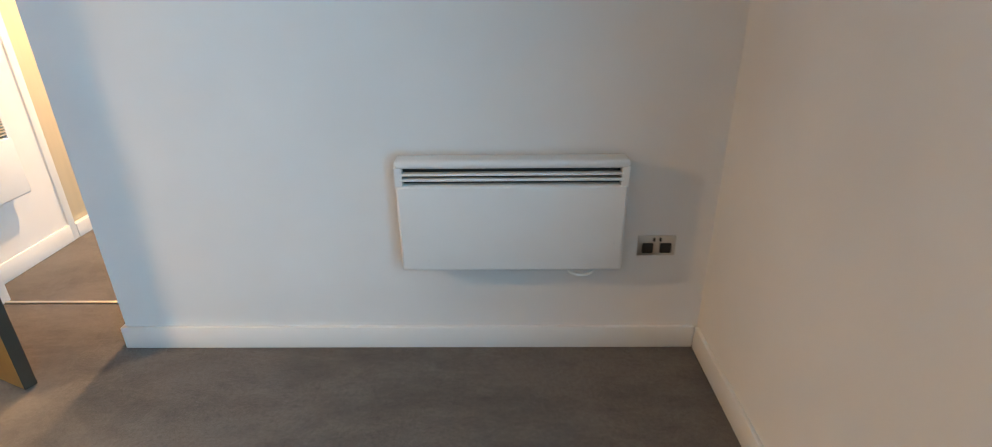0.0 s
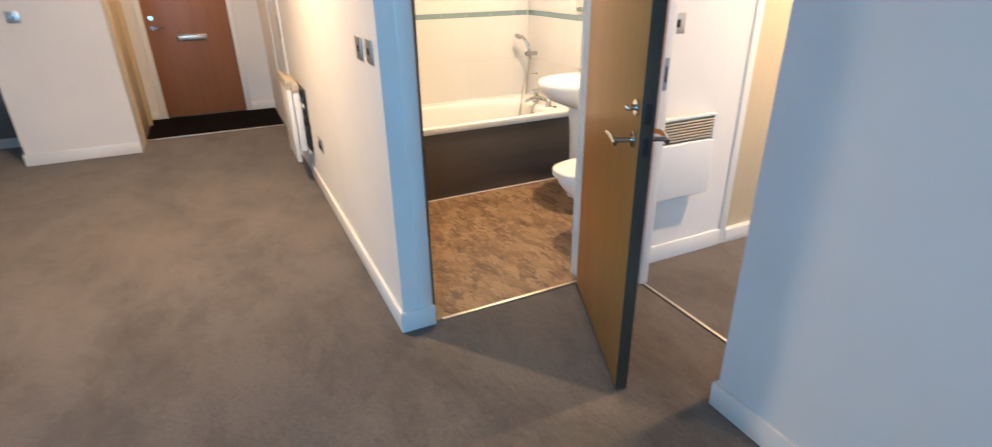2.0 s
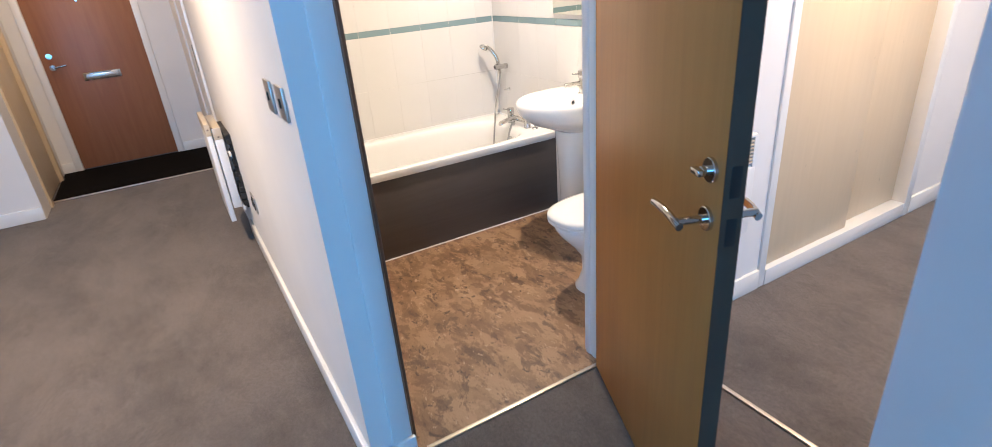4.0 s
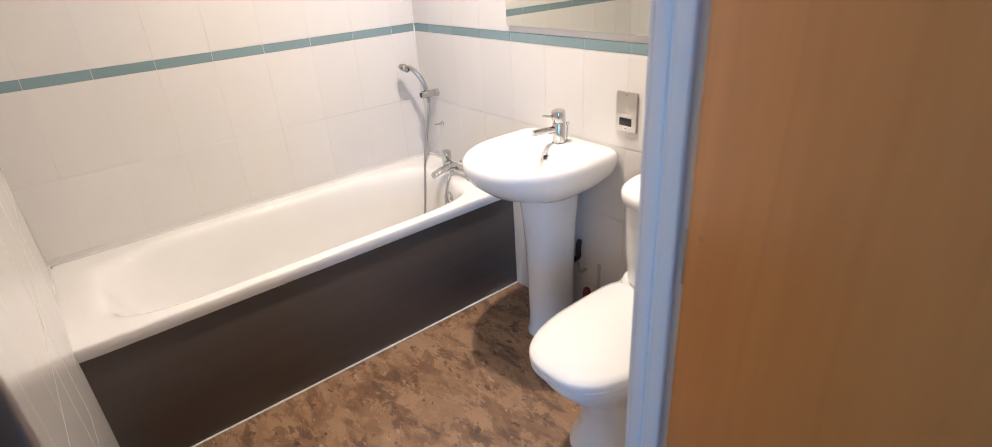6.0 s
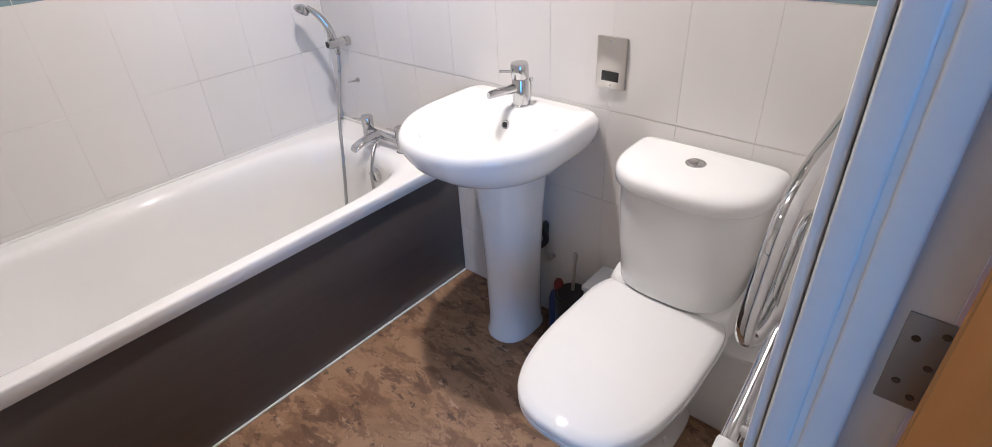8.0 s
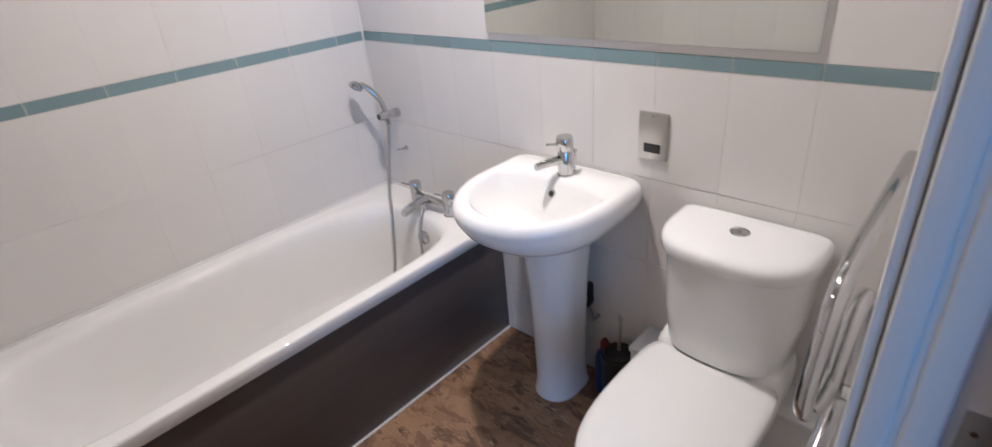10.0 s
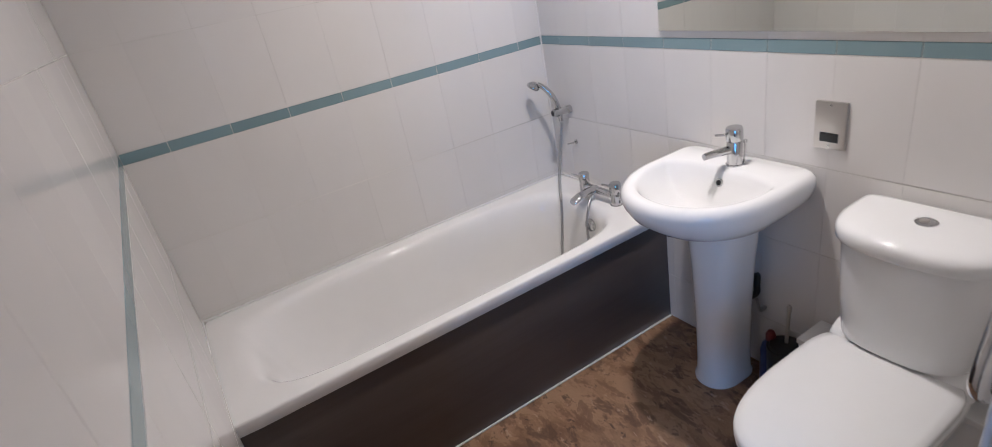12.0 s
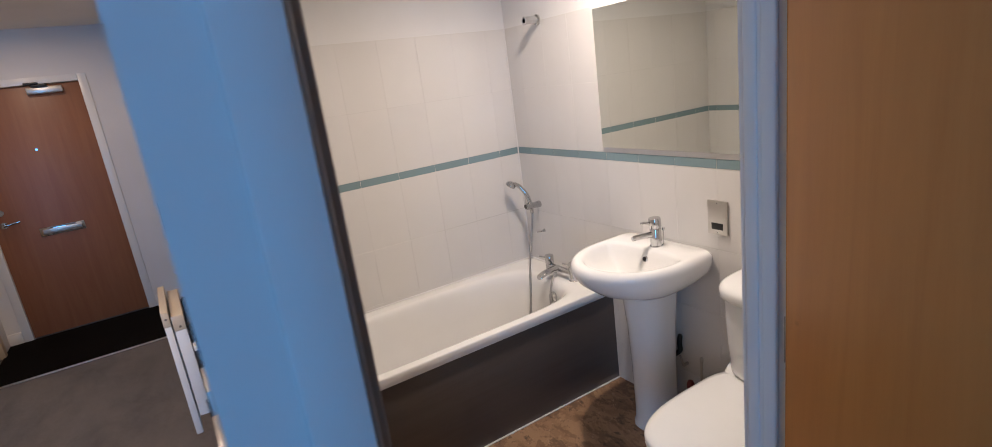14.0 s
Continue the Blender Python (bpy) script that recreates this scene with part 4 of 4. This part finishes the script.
plate("double_socket", pose(5.191, HW - 0.0005, 0.460), 0.142, 0.082, "brushed steel double socket beside the heater", "socket", STEEL, ((-0.012, 0.027, 0.009, 0.015, BLACK), (0.012, 0.027, 0.009, 0.015, BLACK)), True)
plate("light_switch", pose(1.805, WA - 0.0005, 1.199), 0.088, 0.088, "brushed steel light switch on the white wall", "switch", STEEL, ((0, 0, 0.012, 0.024, BLACK),))
plate("light_switch", pose(1.972, WA - 0.0005, 1.203), 0.088, 0.088, "brushed steel light switch on the white wall", "switch", STEEL, ((0, 0, 0.012, 0.024, BLACK),))
plate("double_socket", pose(0.33, WA - 0.0005, 0.41), 0.15, 0.088, "brushed steel double socket low on the white wall", "socket", STEEL, ((-0.012, 0.027, 0.009, 0.015, BLACK), (0.012, 0.027, 0.009, 0.015, BLACK)), True)
plate("light_switch", pose(-1.6895, -3.68, 1.19, 0, 0, 90), 0.088, 0.088, "brushed steel switch plate on the hall pier", "switch", STEEL, ((0, 0, 0.012, 0.024, BLACK),))
plate("heater_switch", pose(XD - 0.0045, -0.375, 1.245, 0, 0, 90), 0.09, 0.09, "steel thermostat switch on the bedroom wall", "switch", STEEL, ((0, 0, 0.03, 0.035, BLACK),))


def wall_heater():
    """A panel heater seen from its end: front panel and body with a gap between, cream grille caps on top."""
    h = thing("panel_heater", pose(-0.33, WA, 0.2), "white wall panel heater with cream grille top, black jagged filler behind", "heater")
    inv = h.matrix_world.inverted()
    f = part("front_panel", box(-0.57, -0.10, WA - 0.122, WA - 0.094, 0.178, 0.718, 0.004), PLASTIC, h, "white enamelled front panel", m=inv)
    b = part("body", box(-0.56, -0.106, WA - 0.088, WA - 0.040, 0.258, 0.688, 0.004), PLASTIC, h, "white enamelled back body", m=inv)
    part("grille_cap", box(-0.571, -0.099, WA - 0.1225, WA - 0.0935, 0.718, 0.788, 0.003), WORKTOP, f, "cream grille end cap")
    part("grille_cap", box(-0.561, -0.105, WA - 0.0885, WA - 0.0395, 0.688, 0.758, 0.003), WORKTOP, b, "cream grille end cap")
    part("cap_screw", lathe([(0, 0), (0.006, 0), (0.005, 0.002), (0, 0.002)], (-0.0995, WA - 0.108, 0.755), (1, 0, 0), 12), DARKBROWN, f)
    part("cap_screw", lathe([(0, 0), (0.006, 0), (0.005, 0.002), (0, 0.002)], (-0.1055, WA - 0.062, 0.705), (1, 0, 0), 12), DARKBROWN, b)
    part("spacer", box(-0.50, -0.16, WA - 0.096, WA - 0.086, 0.32, 0.66), PLASTIC, h, m=inv)
    part("bracket", box(-0.50, -0.16, WA - 0.042, WA - 0.0005, 0.36, 0.66, 0.002), DARKSTEEL, h, "dull steel wall bracket", m=inv)
    # Black jagged blocks fill the gap to the wall, some with white pieces
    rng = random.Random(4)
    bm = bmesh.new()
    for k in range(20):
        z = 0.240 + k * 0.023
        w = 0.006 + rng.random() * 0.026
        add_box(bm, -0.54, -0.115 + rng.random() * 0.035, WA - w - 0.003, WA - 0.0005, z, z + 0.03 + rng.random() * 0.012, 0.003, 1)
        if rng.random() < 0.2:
            part("paint_flake", box(-0.15, -0.075 + rng.random() * 0.02, WA - 0.036, WA - 0.030 + rng.random() * 0.01, z, z + 0.012 + rng.random() * 0.02, 0.002, 1), TRIM, h, "small white piece behind the heater", m=inv)
    part("torn_edge", bm, BLACK, h, "black jagged filler between heater and wall", m=inv)


wall_heater()


def cupboard_door():
    d = thing("door_6", pose(-1.4, WA, 0), "white painted flush cupboard door in the long wall", "door", "", "structure")
    inv = d.matrix_world.inverted()
    part("leaf", box(-1.745, -0.985, WA - 0.006, WA - 0.001, 0.012, 2.03, 0.001), TRIM, d, m=inv)
    # Black strip fills the gap and carries its shade as colour
    part("shadow_gap", box(-0.985, -0.976, WA - 0.003, WA - 0.0008, 0.005, 2.03), BLACK, d, "black strip for the shaded gap along the leaf", m=inv)
    part("architrave", box(-0.976, -0.91, WA - 0.018, WA - 0.0006, 0, 2.1, 0.004), TRIM, d, m=inv)
    part("architrave", box(-1.82, -1.75, WA - 0.018, WA - 0.0006, 0, 2.1, 0.004), TRIM, d, m=inv)
    part("architrave", box(-1.75, -0.976, WA - 0.018, WA - 0.0006, 2.032, 2.1, 0.004), TRIM, d, m=inv)
    part("keep_plate", box(-0.992, -0.972, WA - 0.021, WA - 0.006, 0.98, 1.16, 0.002), BLACK, d, "black latch keep plate", m=inv)


cupboard_door()


def front_door():
    d = thing("door_3", pose(-3.03, -2.5, 0), "red-brown veneered front door with a letter plate", "door", "", "structure")
    inv = d.matrix_world.inverted()
    y0, y1 = -2.917, -2.095
    part("leaf", box(-3.095, -3.05, y0, y1, 0.012, 1.985, 0.002), FDOOR, d, "red-brown veneer leaf", m=inv)
    f = box(-3.14, -3.018, y1, y1 + 0.06, 0, 2.04, 0.003)
    add_box(f, -3.14, -3.018, y0 - 0.06, y0, 0, 2.04, 0.003)
    add_box(f, -3.14, -3.018, y0, y1, 1.988, 2.04, 0.003)
    part("frame", f, TRIM, d, "white painted frame", m=inv)
    l = part("letter_plate", box(-3.05, -3.040, -2.654, -2.35, 0.815, 0.885, 0.004), CHROME, d, "silver letter plate", m=inv)
    part("flap", box(-3.041, -3.036, -2.632, -2.372, 0.829, 0.871, 0.003), STEEL, l)
    part("handle", lathe([(0, 0), (0.026, 0), (0.026, 0.008), (0, 0.008)], (-3.05, -2.85, 0.96), (1, 0, 0), 20), CHROME, d, m=inv)
    part("lever", tube(smooth_path([(-3.045, -2.85, 0.96), (-3.0, -2.85, 0.96), (-2.995, -2.82, 0.965), (-2.998, -2.74, 0.975)], 6), 0.009), CHROME, d, "chrome door lever", m=inv)
    part("lock_rose", lathe([(0, 0), (0.024, 0), (0.024, 0.008), (0, 0.008)], (-3.05, -2.85, 1.06), (1, 0, 0), 20), CHROME, d, m=inv)
    part("door_viewer", lathe([(0, 0), (0.009, 0), (0.008, 0.004), (0, 0.004)], (-3.05, -2.50, 1.5), (1, 0, 0), 14), CHROME, d, m=inv)
    c = part("closer_body", box(-3.05, -3.005, -2.44, -2.21, 1.915, 1.965, 0.006), STEEL, d, "grey overhead door closer", m=inv)
    part("closer_arm", box(-3.02, -2.98, -2.40, -2.30, 1.966, 1.985, 0.003), BLACK, c)
    part("closer_arm", box(-2.985, -2.965, -2.44, -2.35, 1.985, 2.0, 0.003), BLACK, c)
    for z in (0.25, 1.0, 1.75):
        part("hinge", lathe([(0, 0), (0.007, 0), (0.007, 0.1), (0, 0.1)], (-3.045, y1 + 0.004, z)), DARKSTEEL, d, m=inv)


front_door()


def hall_cupboard_door():
    d = thing("door_4", pose(-2.4, HY, 0), "pale timber cupboard door in the hall", "door", "", "structure")
    inv = d.matrix_world.inverted()
    part("leaf", box(-2.75, -2.03, HY - 0.055, HY - 0.015, 0.01, 1.99, 0.002), CREAM, d, m=inv)
    f = box(-2.82, -2.752, HY - 0.08, HY + 0.015, 0, 2.05, 0.003)
    add_box(f, -2.028, -1.96, HY - 0.08, HY + 0.015, 0, 2.05, 0.003)
    add_box(f, -2.752, -2.028, HY - 0.08, HY + 0.015, 1.992, 2.05, 0.003)
    part("frame", f, CREAM, d, "pale timber frame", m=inv)
    for z in (0.25, 1.25, 1.75):
        part("hinge", lathe([(0, 0), (0.007, 0), (0.007, 0.09), (0, 0.09)], (-2.03, HY - 0.008, z)), DARKSTEEL, d, m=inv)


hall_cupboard_door()


def kitchen_unit(x, y0, y1):
    u = thing("kitchen_base_unit", pose(x, (y0 + y1) / 2, 0), "grey-brown kitchen base unit with steel bar handle", "kitchen unit", "kitchen base units")
    inv = u.matrix_world.inverted()
    part("carcass", box(x - 0.56, x - 0.022, y0 + 0.001, y1 - 0.001, 0.10, 0.87), KITCHEN, u, m=inv)
    part("plinth", box(x - 0.54, x - 0.05, y0 + 0.001, y1 - 0.001, 0.002, 0.10), STEEL, u, "grey plinth", m=inv)
    dr = part("unit_door", box(x - 0.020, x, y0 + 0.003, y1 - 0.003, 0.105, 0.865, 0.002), KITCHEN, u, m=inv)
    part("handle", tube([(x + 0.002, y1 - 0.06, 0.62), (x + 0.03, y1 - 0.06, 0.63), (x + 0.03, y1 - 0.06, 0.79), (x + 0.002, y1 - 0.06, 0.80)], 0.006, 8), STEEL, dr)


for ky in (-5.2, -4.6):
    kitchen_unit(-2.40, ky, ky + 0.6)
wt = thing("worktop", pose(-2.7, -4.6, 0.87), "pale laminate kitchen worktop", "worktop")
part("slab", box(-3.02, -2.36, -5.3, -4.0, 0.871, 0.91, 0.006), WORKTOP, wt, m=wt.matrix_world.inverted())


# ---- bedroom ----
def bedroom_door_frame():
    f = thing("door_5", pose(2.67, -0.5, 0), "white painted bedroom door frame", "door frame", "", "structure")
    inv = f.matrix_world.inverted()
    part("jamb", box(2.205, 2.25, -0.581, -0.529, 0, 2.085, 0.003), TRIM, f, m=inv)
    part("jamb", box(2.995, HX, -0.581, -0.529, 0, 2.085, 0.003), TRIM, f, m=inv)
    part("strike_plate", box(2.2495, 2.252, -0.572, -0.548, 0.985, 1.125, 0.0005, 1), DARKSTEEL, f, "dull steel strike plate", m=inv)
    # Thin black block on the plate paints the latch hole's dark inside
    part("strike_hole", box(2.2515, 2.2525, -0.566, -0.554, 1.02, 1.09, 0.0003, 1), BLACK, f, "black block for the latch hole", m=inv)
    part("head", box(2.25, 2.995, -0.581, -0.529, 2.04, 2.085, 0.003), TRIM, f, m=inv)


bedroom_door_frame()


def wardrobe():
    w = thing("fitted_wardrobe", pose(2.1, 0.95, 0), "fitted wardrobe with pale maple sliding doors", "wardrobe")
    inv = w.matrix_world.inverted()
    part("side_frame", box(1.99, XD + 0.006, 0.1202, 0.168, 0, 2.1, 0.003), TRIM, w, "white painted side frame", m=inv)
    part("side_frame", box(1.99, XD + 0.012, 1.40, 1.46, 0, 2.1, 0.003), TRIM, w, "white painted side frame", m=inv)
    part("bottom_track", box(1.99, XD + 0.011, 0.168, 1.40, 0, 0.085, 0.004), TRIM, w, "white bottom track", m=inv)
    part("top_track", box(1.99, XD + 0.008, 0.168, 1.40, 2.04, 2.1, 0.004), TRIM, w, m=inv)
    part("sliding_door", box(2.045, 2.07, 0.168, 0.86, 0.086, 2.04, 0.003), CREAM, w, "pale maple sliding door", m=inv)
    part("sliding_door", box(2.005, 2.03, 0.82, 1.40, 0.086, 2.04, 0.003), CREAM, w, "pale maple sliding door", m=inv)


wardrobe()


# ---- wall tiles ----
ROWS = (0.004, 0.217, 0.544, 0.829, 1.150, 1.188, 1.507, TILE_TOP)


def grout_sheet(name, x0, x1, y0, y1):
    return structure(name, box(x0, x1, y0, y1, 0.0, TILE_TOP + 0.002), GROUT, "white ceramic wall tiling with a blue-green glass band", "wall tiles")


TILE_MESHES = {}


def tile_mesh(w, h, band):
    key = (round(w, 3), round(h, 3), band)
    if key not in TILE_MESHES:
        TILE_MESHES[key] = link_mesh("tile", box(-w / 2, w / 2, 0.0, 0.006, -h / 2, h / 2, 0.0007 if band else 0.00022, 1), BAND if band else TILE)
    return TILE_MESHES[key]


def tile_wall(sheet, origin, turn, length, first, pitch, z_from):
    """Tiles on a wall that runs along local x from origin and faces local -y."""
    rng = random.Random(len(sheet.name))
    m = pose(*origin, 0, 0, turn)
    edges = [0.0]
    e = first
    while e < length - 0.01:
        edges.append(e)
        e += pitch
    edges.append(length)
    for z0, z1 in zip(ROWS, ROWS[1:]):
        if z1 <= z_from:
            continue
        band = z0 == ROWS[4]
        for a, b in zip(edges, edges[1:]):
            w, h = b - a - (0.0020 if band else 0.0005), z1 - z0 - (0.0020 if band else 0.0034 if 0.5 < z0 < 0.9 else 0.0010)
            if w < 0.02:
                continue
            t = new("tile", tile_mesh(w, h, band))
            t.matrix_world = m @ pose((a + b) / 2, rng.uniform(-0.0003, 0.0003), (z0 + z1) / 2, rng.uniform(-0.04, 0.04), 0, rng.uniform(-0.05, 0.05))
            t.parent = sheet


tile_wall(grout_sheet("tiling_bath_side", -0.006, -0.0010, -1.706, 0.006), (0.0, -1.70, 0), 90, 1.70, 0.145, 0.204, 0.5)
tile_wall(grout_sheet("tiling_basin_side", -0.0016, XI, 0.0016, 0.006), (0.0, 0.0, 0), 0, XI, 0.127, 0.1968, 0.0)
head_end = grout_sheet("tiling_head_end", -0.0016, XI, -0.006, -0.0016)
head_end.matrix_world = pose(0, -1.70, 0, 0, 0, 1.72)
tile_wall(head_end, (XI, 0, 0), 180, XI, 0.12, 0.2, 0.0)
